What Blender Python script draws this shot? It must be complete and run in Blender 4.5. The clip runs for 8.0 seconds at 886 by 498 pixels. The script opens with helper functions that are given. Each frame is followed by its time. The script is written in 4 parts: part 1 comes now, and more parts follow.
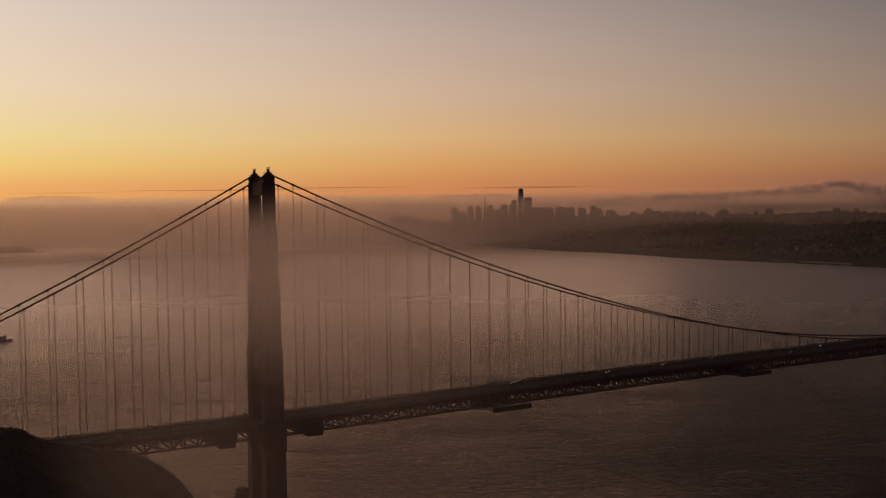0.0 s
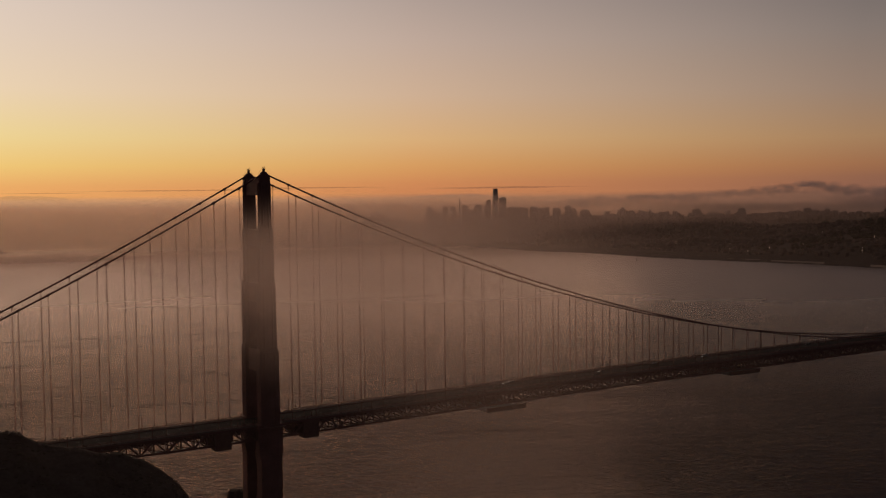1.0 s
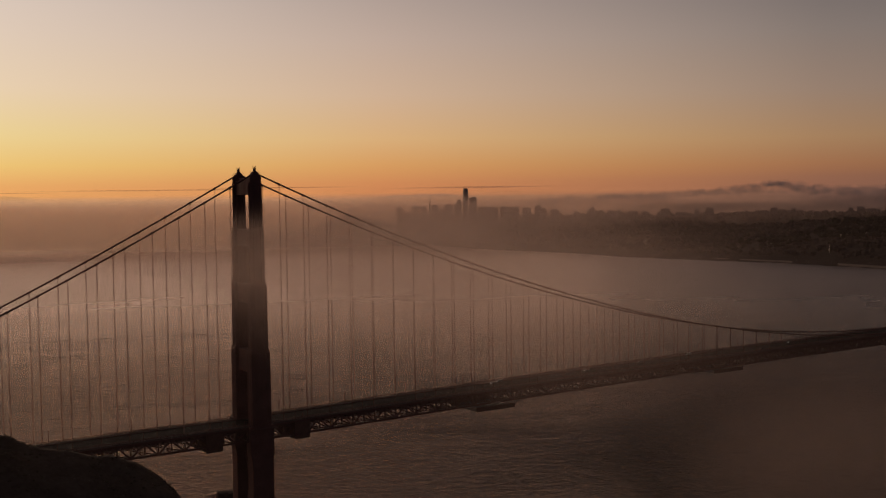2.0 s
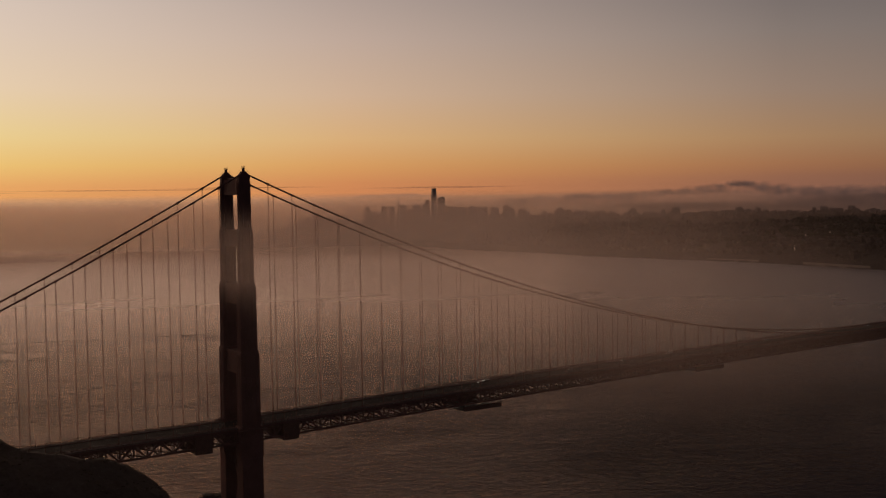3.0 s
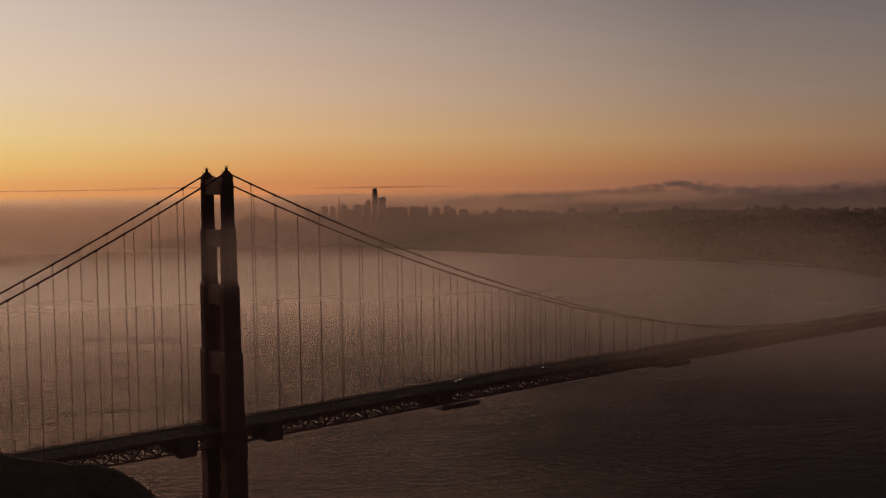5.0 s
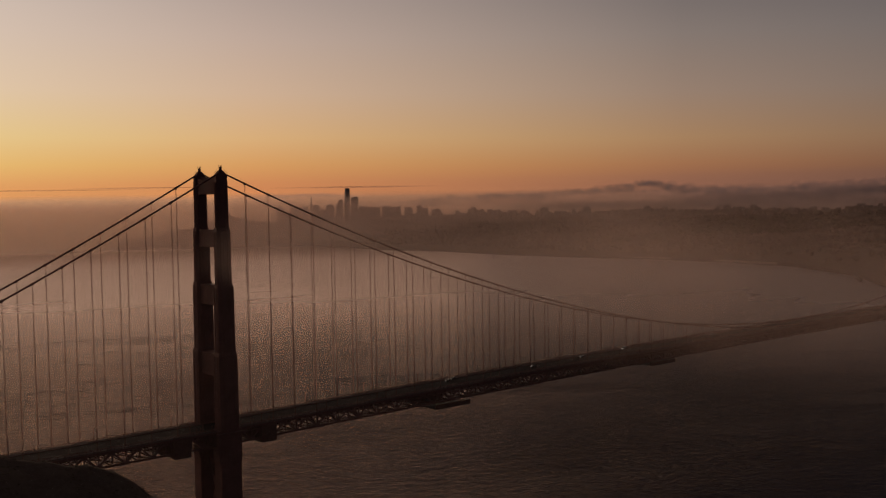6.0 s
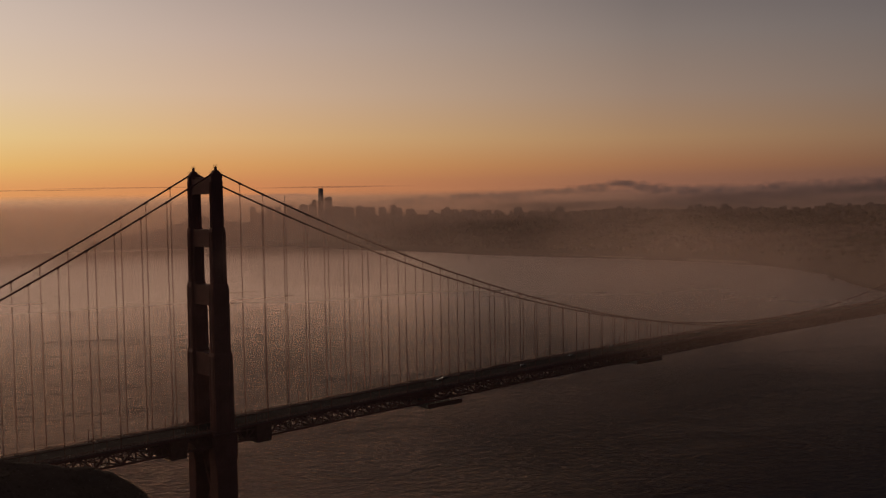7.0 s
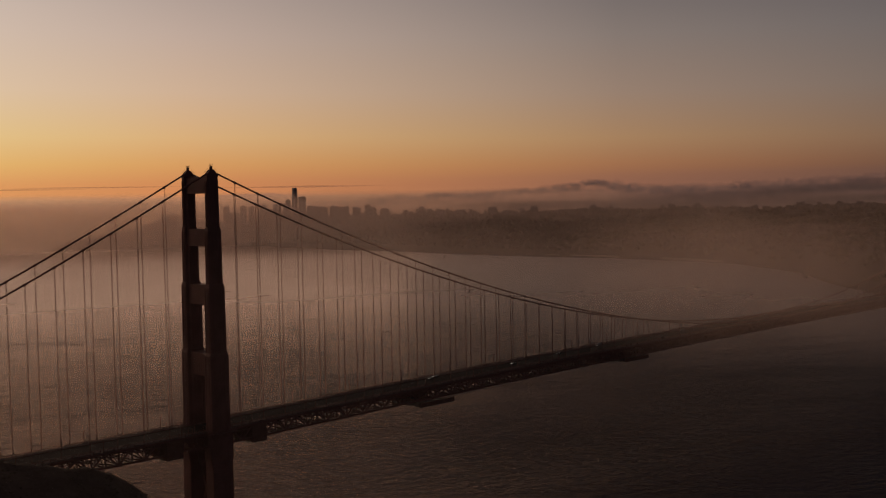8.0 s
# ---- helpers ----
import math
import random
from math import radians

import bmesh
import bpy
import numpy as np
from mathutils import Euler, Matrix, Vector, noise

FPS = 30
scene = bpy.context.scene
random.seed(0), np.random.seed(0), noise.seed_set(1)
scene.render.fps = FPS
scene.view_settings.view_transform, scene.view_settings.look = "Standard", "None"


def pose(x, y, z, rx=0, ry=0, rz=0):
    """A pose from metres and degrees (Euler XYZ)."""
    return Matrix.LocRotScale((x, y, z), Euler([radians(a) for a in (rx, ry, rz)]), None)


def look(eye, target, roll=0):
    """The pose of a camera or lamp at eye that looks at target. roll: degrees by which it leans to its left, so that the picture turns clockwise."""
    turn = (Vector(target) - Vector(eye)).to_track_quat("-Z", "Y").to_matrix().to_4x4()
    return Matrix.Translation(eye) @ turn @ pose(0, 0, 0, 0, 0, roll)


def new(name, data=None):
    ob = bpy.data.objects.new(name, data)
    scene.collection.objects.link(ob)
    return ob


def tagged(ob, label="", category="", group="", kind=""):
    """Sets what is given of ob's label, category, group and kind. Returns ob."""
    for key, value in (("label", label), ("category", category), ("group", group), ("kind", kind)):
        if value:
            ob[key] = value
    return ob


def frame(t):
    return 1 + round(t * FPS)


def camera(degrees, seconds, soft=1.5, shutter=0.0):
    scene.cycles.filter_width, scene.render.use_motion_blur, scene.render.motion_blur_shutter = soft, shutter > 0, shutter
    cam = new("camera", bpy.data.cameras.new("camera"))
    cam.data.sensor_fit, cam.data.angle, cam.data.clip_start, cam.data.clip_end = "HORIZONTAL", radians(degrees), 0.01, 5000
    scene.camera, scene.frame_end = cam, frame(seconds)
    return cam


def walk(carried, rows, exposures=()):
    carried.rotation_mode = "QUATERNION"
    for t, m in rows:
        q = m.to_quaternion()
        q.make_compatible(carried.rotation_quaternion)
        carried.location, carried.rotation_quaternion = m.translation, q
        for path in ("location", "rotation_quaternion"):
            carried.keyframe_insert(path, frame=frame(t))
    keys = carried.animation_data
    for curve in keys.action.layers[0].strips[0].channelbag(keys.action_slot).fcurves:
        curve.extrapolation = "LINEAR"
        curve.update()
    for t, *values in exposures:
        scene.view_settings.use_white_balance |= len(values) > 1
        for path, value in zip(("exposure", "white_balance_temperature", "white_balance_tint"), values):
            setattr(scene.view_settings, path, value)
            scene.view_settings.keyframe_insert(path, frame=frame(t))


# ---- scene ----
PATH = [  # seconds, x, y, z, bearing to the left of +y, pitch, lean
    (0.0, -188.71, -593.81, 205.30, -27.81, -2.72, -0.65),
    (0.5, -194.96, -589.55, 205.30, -28.59, -2.72, -0.68),
    (1.0, -201.23, -585.42, 205.30, -29.43, -2.73, -0.71),
    (1.5, -207.47, -581.43, 205.32, -30.33, -2.75, -0.73),
    (3.0, -226.11, -569.88, 205.44, -33.27, -2.79, -0.80),
    (3.5, -232.33, -566.04, 205.49, -34.22, -2.81, -0.82),
    (4.0, -238.59, -562.19, 205.53, -35.17, -2.82, -0.84),
    (4.5, -244.85, -558.30, 205.57, -36.08, -2.83, -0.87),
    (6.0, -263.66, -546.62, 205.67, -38.71, -2.88, -0.93),
    (6.5, -269.83, -542.71, 205.70, -39.55, -2.90, -0.95),
    (7.0, -275.95, -538.80, 205.72, -40.37, -2.91, -0.98),
    (7.5, -282.02, -534.89, 205.72, -41.19, -2.93, -1.00),
    (8.0, -288.08, -530.96, 205.72, -42.00, -2.96, -1.02),
]


def flown(x, y, z, yaw, pitch, lean):
    a, b = radians(yaw), radians(pitch)
    ahead = Vector((-math.sin(a) * math.cos(b), math.cos(a) * math.cos(b), math.sin(b)))
    eye = Vector((x, y, z))
    return look(eye, eye + ahead, lean)


cam = camera(47.56, 8.0, 1.2)
walk(cam, [(row[0], flown(*row[1:])) for row in PATH])

# ---------------------------------------------------------------- sky and light
GLOW_BEARING = -2.0    # degrees from +y towards +x: the brightest sky
SUN_BEARING = -3.0     # the low sun behind the dawn haze


def lin(r, g, b):
    out = []
    for v in (r, g, b):
        v /= 255.0
        out.append(v / 12.92 if v <= 0.04045 else ((v + 0.055) / 1.055) ** 2.4)
    return (*out, 1.0)


def link(tree, a, b):
    tree.links.new(a, b)


def math_node(tree, op, a, b=None, clamp=False):
    n = tree.nodes.new("ShaderNodeMath")
    n.operation, n.use_clamp = op, clamp
    for i, v in enumerate((a, b)):
        if v is None:
            continue
        if isinstance(v, (int, float)):
            n.inputs[i].default_value = v
        else:
            link(tree, v, n.inputs[i])
    return n.outputs[0]


def span(tree, value, lo, hi, a=0.0, b=1.0, smooth=False):
    n = tree.nodes.new("ShaderNodeMapRange")
    n.clamp = True
    if smooth:
        n.interpolation_type = "SMOOTHSTEP"
    link(tree, value, n.inputs[0])
    for i, v in zip((1, 2, 3, 4), (lo, hi, a, b)):
        n.inputs[i].default_value = v
    return n.outputs[0]


def mix_colour(tree, fac, a, b, kind="MIX"):
    n = tree.nodes.new("ShaderNodeMix")
    n.data_type, n.blend_type = "RGBA", kind
    for sock, v in ((n.inputs[0], fac), (n.inputs[6], a), (n.inputs[7], b)):
        if isinstance(v, (int, float)):
            sock.default_value = v
        elif isinstance(v, tuple):
            sock.default_value = v
        else:
            link(tree, v, sock)
    return n.outputs[2]


def ramp(tree, fac, stops):
    n = tree.nodes.new("ShaderNodeValToRGB")
    while len(n.color_ramp.elements) < len(stops):
        n.color_ramp.elements.new(0.5)
    for e, (p, c) in zip(n.color_ramp.elements, stops):
        e.position, e.color = p, c
    link(tree, fac, n.inputs[0])
    return n.outputs[0]


# sky colours by elevation in degrees, at four bearings away from the sunrise
GLOW = ((0.9, (236, 170, 102)), (2.1, (240, 200, 120)), (3.7, (238, 213, 150)), (6.2, (236, 212, 180)),
        (9.0, (228, 207, 187)), (11.6, (220, 202, 190)), (20, (124, 114, 112)), (45, (52, 51, 57)))
EAST = ((0.9, (206, 134, 86)), (2.0, (214, 155, 95)), (3.5, (216, 173, 122)), (6.0, (206, 175, 148)),
        (9.0, (191, 168, 154)), (11.4, (175, 157, 148)), (20, (86, 79, 80)), (45, (42, 42, 48)))
SOUTH_EAST = ((0.9, (142, 97, 76)), (1.6, (158, 108, 75)), (3.1, (165, 128, 93)), (5.7, (150, 127, 111)),
              (8.8, (132, 119, 112)), (11.2, (115, 106, 104)), (14, (84, 77, 77)), (20, (44, 41, 43)), (45, (36, 36, 42)))
SOUTH = ((0.9, (102, 74, 64)), (1.5, (115, 82, 64)), (2.7, (127, 98, 77)), (5.5, (120, 105, 96)),
         (8.6, (108, 100, 98)), (11.0, (95, 89, 91)), (14, (66, 62, 64)), (20, (34, 33, 36)), (45, (31, 31, 37)))
WEST = ((0.9, (62, 56, 60)), (5.0, (60, 55, 60)), (15.0, (54, 51, 57)), (45, (42, 41, 47)))

world = bpy.data.worlds.new("dawn_sky")
scene.world = world
world.use_nodes = True
wt = world.node_tree
wt.nodes.clear()
coord = wt.nodes.new("ShaderNodeTexCoord")
sep = wt.nodes.new("ShaderNodeSeparateXYZ")
link(wt, coord.outputs["Generated"], sep.inputs[0])
elev = math_node(wt, "DIVIDE", math_node(wt, "ARCSINE", sep.outputs[2]), radians(90), True)
turn = math_node(wt, "ARCTAN2", sep.outputs[0], sep.outputs[1])
aside = math_node(wt, "SUBTRACT", turn, radians(GLOW_BEARING))
away = math_node(wt, "MAXIMUM", aside, math_node(wt, "MULTIPLY", aside, -1.7))      # the glow fades faster to the north-west


def sky_ramp(stops):
    return ramp(wt, elev, [(e / 90.0, lin(*c)) for e, c in stops])


sky = sky_ramp(GLOW)
for stops, lo, hi in ((EAST, 6, 30), (SOUTH_EAST, 30, 54), (SOUTH, 54, 70), (WEST, 70, 145)):
    sky = mix_colour(wt, span(wt, away, radians(lo), radians(hi)), sky, sky_ramp(stops))
air = wt.nodes.new("ShaderNodeTexSky")
air.sky_type, air.sun_disc = "NISHITA", False
air.sun_elevation, air.sun_rotation = radians(0.5), radians(SUN_BEARING)
sky = mix_colour(wt, 0.0005, sky, air.outputs[0], "ADD")
bg = wt.nodes.new("ShaderNodeBackground")
link(wt, sky, bg.inputs[0])
bg.inputs[1].default_value = 1.0
link(wt, bg.outputs[0], wt.nodes.new("ShaderNodeOutputWorld").inputs[0])

sun = new("sun", bpy.data.lights.new("sun", "SUN"))
sun.data.energy, sun.data.angle, sun.data.color = 0.82, radians(86), (1.0, 0.60, 0.395)
sun.matrix_world = look((0, 0, 400), (-math.sin(radians(SUN_BEARING)) * 400, -math.cos(radians(SUN_BEARING)) * 400, 356))


scene.cycles.transparent_max_bounces = 40      # many layers of thin mist

# ---------------------------------------------------------------- materials
def material(name, base, rough=0.6, metal=0.0, vary=0.25, size=4.0, grain=0.4, bump=0.3, island=0.0):
    """A surface with stains at `size` metres, grain at `grain` metres and a fine relief."""
    m = bpy.data.materials.new(name)
    m.use_nodes = True
    t = m.node_tree
    p = t.nodes["Principled BSDF"]
    c = t.nodes.new("ShaderNodeTexCoord").outputs["Object"]
    noises = []
    for s, d in ((size, 3.0), (grain, 2.0)):
        n = t.nodes.new("ShaderNodeTexNoise")
        n.inputs["Scale"].default_value, n.inputs["Detail"].default_value = 1.0 / s, d
        link(t, c, n.inputs["Vector"])
        noises.append(n.outputs[0])
    a = math_node(t, "MULTIPLY", noises[0], 0.65)
    v = math_node(t, "MULTIPLY_ADD", noises[1], 0.35)
    link(t, a, v.node.inputs[2])
    if island:
        g = t.nodes.new("ShaderNodeNewGeometry")
        v = math_node(t, "ADD", v, math_node(t, "MULTIPLY", math_node(t, "SUBTRACT", g.outputs["Random Per Island"], 0.5), island))
    k = span(t, v, 0.3, 0.7, 1.0 - vary, 1.0 + vary)
    col = t.nodes.new("ShaderNodeMix")
    col.data_type, col.blend_type = "RGBA", "MULTIPLY"
    col.inputs[0].default_value = 1.0
    col.inputs[6].default_value = (*base, 1.0)
    link(t, k, col.inputs[7])
    link(t, col.outputs[2], p.inputs["Base Color"])
    link(t, span(t, noises[0], 0.3, 0.7, rough * 0.85, min(1.0, rough * 1.15)), p.inputs["Roughness"])
    p.inputs["Metallic"].default_value = metal
    p.inputs["Specular IOR Level"].default_value = 0.5 if rough < 0.5 else (0.2 if rough < 0.8 else 0.06)
    if bump:
        b = t.nodes.new("ShaderNodeBump")
        b.inputs["Strength"].default_value, b.inputs["Distance"].default_value = bump, grain * 0.3
        link(t, noises[1], b.inputs["Height"])
        link(t, b.outputs[0], p.inputs["Normal"])
    return m


def water_material():
    m = bpy.data.materials.new("bay_water")
    m.use_nodes = True
    t = m.node_tree
    t.nodes.clear()
    body = t.nodes.new("ShaderNodeBsdfDiffuse")
    body.inputs[0].default_value = (0.034, 0.038, 0.052, 1)
    gloss = t.nodes.new("ShaderNodeBsdfGlossy")
    gloss.inputs["Color"].default_value = (0.93, 0.83, 0.77, 1)
    fresnel = t.nodes.new("ShaderNodeFresnel")
    fresnel.inputs["IOR"].default_value = 1.154
    c = t.nodes.new("ShaderNodeTexCoord").outputs["Object"]
    total = None
    # wind waves in crests across the wind, a chop and a broad swell that varies by patch
    for length, stretch, turned, weight in ((20.0, 2.2, 58, 0.24), (6.0, 2.6, 55, 0.62), (3.0, 2.4, 50, 0.20)):
        mp = t.nodes.new("ShaderNodeMapping")
        mp.vector_type = "TEXTURE"
        mp.inputs["Rotation"].default_value = (0, 0, radians(turned))
        mp.inputs["Scale"].default_value = (length, length * stretch, 1.0)
        link(t, c, mp.inputs["Vector"])
        n = t.nodes.new("ShaderNodeTexNoise")
        n.inputs["Scale"].default_value, n.inputs["Detail"].default_value = 1.0, 3.25
        n.inputs["Roughness"].default_value = 0.6
        n.inputs["Distortion"].default_value = 0.6
        link(t, mp.outputs[0], n.inputs["Vector"])
        h = math_node(t, "MULTIPLY", n.outputs[0], weight)
        total = h if total is None else math_node(t, "ADD", total, h)
    patch = t.nodes.new("ShaderNodeTexNoise")
    patch.inputs["Scale"].default_value, patch.inputs["Detail"].default_value = 1 / 260.0, 3.0
    mp = t.nodes.new("ShaderNodeMapping")
    mp.inputs["Scale"].default_value = (0.35, 1.6, 1.0)
    mp.inputs["Rotation"].default_value = (0, 0, radians(-35))
    link(t, c, mp.inputs["Vector"])
    link(t, mp.outputs[0], patch.inputs["Vector"])
    mp = t.nodes.new("ShaderNodeMapping")          # long narrow gusts that ruffle the water in bands
    mp.vector_type = "TEXTURE"
    mp.inputs["Rotation"].default_value = (0, 0, radians(-24))
    mp.inputs["Scale"].default_value = (210.0, 46.0, 1.0)
    link(t, c, mp.inputs["Vector"])
    gust = t.nodes.new("ShaderNodeTexNoise")
    gust.inputs["Scale"].default_value, gust.inputs["Detail"].default_value = 1.0, 3.0
    gust.inputs["Distortion"].default_value = 0.5
    link(t, mp.outputs[0], gust.inputs["Vector"])
    b = t.nodes.new("ShaderNodeBump")
    b.inputs["Distance"].default_value = 10.6
    out_there = t.nodes.new("ShaderNodeVectorMath")        # waves flattened with distance from the tower, to suit the far view
    out_there.operation = "LENGTH"
    link(t, c, out_there.inputs[0])
    calm = span(t, out_there.outputs["Value"], 200, 1700, 1.0, 0.14, True)
    xyz = t.nodes.new("ShaderNodeSeparateXYZ")              # the smooth slick that a ship has left beside its wake
    link(t, c, xyz.inputs[0])
    off = math_node(t, "ABSOLUTE", math_node(t, "ADD", math_node(t, "MULTIPLY", math_node(t, "SUBTRACT", patch.outputs[0], 0.5), 60.0),
                                             math_node(t, "SUBTRACT", math_node(t, "ADD", xyz.outputs[1], math_node(t, "MULTIPLY", xyz.outputs[0], 0.24)), 905.0)))
    along = math_node(t, "MULTIPLY", span(t, xyz.outputs[0], -260, -60, 0.0, 1.0, True), span(t, xyz.outputs[0], 480, 160, 0.0, 1.0, True))
    smooth = math_node(t, "MULTIPLY", span(t, off, 40, 4, 0.0, 0.42, True), along)
    calm = math_node(t, "MULTIPLY", calm, math_node(t, "SUBTRACT", 1.0, smooth))
    ruffled = math_node(t, "MULTIPLY", span(t, patch.outputs[0], 0.36, 0.62, 0.62, 1.15), span(t, gust.outputs[0], 0.36, 0.64, 0.62, 1.3))
    link(t, math_node(t, "MULTIPLY", calm, ruffled), b.inputs["Strength"])
    link(t, total, b.inputs["Height"])
    for n in (body, gloss):
        link(t, b.outputs[0], n.inputs["Normal"])
    gentle = t.nodes.new("ShaderNodeBump")        # facets that turn towards the eye mirror less
    gentle.inputs["Distance"].default_value = 5.6
    link(t, b.inputs["Strength"].links[0].from_socket, gentle.inputs["Strength"])
    link(t, total, gentle.inputs["Height"])
    link(t, gentle.outputs[0], fresnel.inputs["Normal"])
    # wavelets too small to be seen apart roughen the far water
    link(t, math_node(t, "ADD", span(t, patch.outputs[0], 0.35, 0.65, 0.08, 0.13), span(t, out_there.outputs["Value"], 250, 2200, 0.0, 0.22, True)), gloss.inputs["Roughness"])
    both = t.nodes.new("ShaderNodeMixShader")
    link(t, fresnel.outputs[0], both.inputs[0])
    link(t, body.outputs[0], both.inputs[1]), link(t, gloss.outputs[0], both.inputs[2])
    link(t, both.outputs[0], t.nodes.new("ShaderNodeOutputMaterial").inputs[0])
    return m


def fog_material(name, density, colour, grain=(0.012, 0.03), lumps=0.6):
    """Thin mist: scatters the light that falls on it from both sides, and lets the rest through."""
    m = bpy.data.materials.new(name)
    m.use_nodes = True
    t = m.node_tree
    t.nodes.clear()
    tc = t.nodes.new("ShaderNodeTexCoord")
    s = t.nodes.new("ShaderNodeSeparateXYZ")
    link(t, tc.outputs["UV"], s.inputs[0])
    u = math_node(t, "ABSOLUTE", math_node(t, "SUBTRACT", s.outputs[0], 0.5))
    v = math_node(t, "ABSOLUTE", math_node(t, "SUBTRACT", s.outputs[1], 0.5))
    r = math_node(t, "SQRT", math_node(t, "ADD", math_node(t, "MULTIPLY", u, u), math_node(t, "MULTIPLY", v, v)))
    n = t.nodes.new("ShaderNodeTexNoise")
    mp = t.nodes.new("ShaderNodeMapping")
    mp.inputs["Scale"].default_value = (grain[0], grain[0], grain[1])
    link(t, tc.outputs["Object"], mp.inputs["Vector"])
    own = t.nodes.new("ShaderNodeObjectInfo")
    shift = t.nodes.new("ShaderNodeVectorMath")
    link(t, mp.outputs[0], shift.inputs[0])
    link(t, math_node(t, "MULTIPLY", own.outputs["Random"], 60.0), shift.inputs[1])
    link(t, shift.outputs[0], n.inputs["Vector"])
    n.inputs["Scale"].default_value, n.inputs["Detail"].default_value = 1.0, 5.0
    n.inputs["Distortion"].default_value = 0.7
    wob = math_node(t, "MULTIPLY", math_node(t, "SUBTRACT", n.outputs[0], 0.5), lumps)
    edge = span(t, math_node(t, "ADD", r, wob), 0.48, 0.08, 0.0, 1.0, True)
    rim = span(t, r, 0.46, 0.24, 0.0, 1.0, True)
    alpha = math_node(t, "MULTIPLY", math_node(t, "MULTIPLY", edge, rim), density)
    d = t.nodes.new("ShaderNodeBsdfDiffuse")
    w = t.nodes.new("ShaderNodeBsdfTranslucent")
    for x in (d, w):
        x.inputs[0].default_value = (*colour, 1)
    both = t.nodes.new("ShaderNodeMixShader")
    both.inputs[0].default_value = 0.88
    link(t, d.outputs[0], both.inputs[1]), link(t, w.outputs[0], both.inputs[2])
    clear = t.nodes.new("ShaderNodeBsdfTransparent")
    out = t.nodes.new("ShaderNodeMixShader")
    link(t, alpha, out.inputs[0])
    link(t, clear.outputs[0], out.inputs[1]), link(t, both.outputs[0], out.inputs[2])
    link(t, out.outputs[0], t.nodes.new("ShaderNodeOutputMaterial").inputs[0])
    return m


def lamp_material(name, colour, strength):
    m = bpy.data.materials.new(name)
    m.use_nodes = True
    p = m.node_tree.nodes["Principled BSDF"]
    p.inputs["Base Color"].default_value = (0.8, 0.8, 0.8, 1)
    p.inputs["Emission Color"].default_value = (*colour, 1)
    p.inputs["Emission Strength"].default_value = strength
    return m


STEEL = material("orange_red_steel", (0.165, 0.078, 0.070), 0.7, 0.0, 0.3, 9.0, 0.6, 0.2)
CABLE = material("painted_cable", (0.165, 0.078, 0.070), 0.7, 0.0, 0.2, 6.0, 0.3, 0.2)
ASPHALT = material("asphalt", (0.024, 0.022, 0.022), 0.85, 0.0, 0.25, 8.0, 0.3, 0.3)
CONCRETE = material("weathered_concrete", (0.10, 0.09, 0.085), 0.85, 0.0, 0.25, 5.0, 0.4, 0.4)
ROCK = material("dark_rock", (0.055, 0.047, 0.044), 0.95, 0.0, 0.4, 14.0, 2.0, 0.8)
SCRUB = material("coastal_scrub", (0.050, 0.046, 0.038), 0.95, 0.0, 0.5, 8.0, 1.2, 0.8)
LAND = material("city_land", (0.055, 0.050, 0.045), 0.95, 0.0, 0.3, 160.0, 22.0, 0.3)
HOUSES = material("house_walls", (0.070, 0.062, 0.058), 0.9, 0.0, 0.3, 200.0, 30.0, 0.0, 0.3)
WOODS = material("dark_woods", (0.038, 0.040, 0.031), 0.95, 0.0, 0.4, 60.0, 9.0, 0.5)
SAND = material("pale_beach_sand", (0.26, 0.23, 0.19), 0.9, 0.0, 0.2, 40.0, 5.0, 0.1)
TOWER_GLASS = material("tower_cladding", (0.17, 0.17, 0.18), 0.4, 0.0, 0.2, 40.0, 6.0, 0.0)
MASONRY = material("pale_office_cladding", (0.24, 0.22, 0.20), 0.8, 0.0, 0.25, 40.0, 6.0, 0.0)
PANE = material("dark_window_band", (0.05, 0.055, 0.06), 0.2, 0.0, 0.2, 10.0, 2.0, 0.0)
PAINT = material("grey_paint", (0.20, 0.20, 0.20), 0.6, 0.0, 0.2, 3.0, 0.3, 0.1)
TARP = material("weathered_sheeting", (0.16, 0.09, 0.07), 0.8, 0.0, 0.25, 3.0, 0.4, 0.3)
HULL = material("dark_hull_paint", (0.06, 0.055, 0.06), 0.5, 0.0, 0.2, 3.0, 0.4, 0.1)
WAKE = material("churned_dark_water", (0.035, 0.036, 0.042), 0.8, 0.0, 0.3, 8.0, 1.0, 0.2)
ROAD_PAINT = material("road_paint", (0.22, 0.22, 0.21), 0.7, 0.0, 0.3, 8.0, 1.0, 0.2)
RUBBER = material("black_rubber", (0.03, 0.03, 0.03), 0.8, 0.0, 0.2, 1.0, 0.1, 0.1)
CAR_GLASS = material("car_glass", (0.02, 0.022, 0.025), 0.1, 0.0, 0.1, 1.0, 0.1, 0.0)
CAR_PAINT = [material("car_paint_silver", (0.06, 0.06, 0.064), 0.3, 0.3, 0.05, 1.0, 0.2, 0.0),
             material("car_paint_white", (0.24, 0.24, 0.235), 0.3, 0.0, 0.05, 1.0, 0.2, 0.0),
             material("car_paint_dark", (0.04, 0.045, 0.06), 0.3, 0.0, 0.05, 1.0, 0.2, 0.0)]
HEADLIGHT = lamp_material("headlight_glow", (1.0, 0.93, 0.8), 1.0)
TAIL = lamp_material("tail_light_glow", (1.0, 0.08, 0.03), 0.25)
STREET = lamp_material("city_lamp_glow", (1.0, 0.62, 0.36), 0.3)
WATER = water_material()


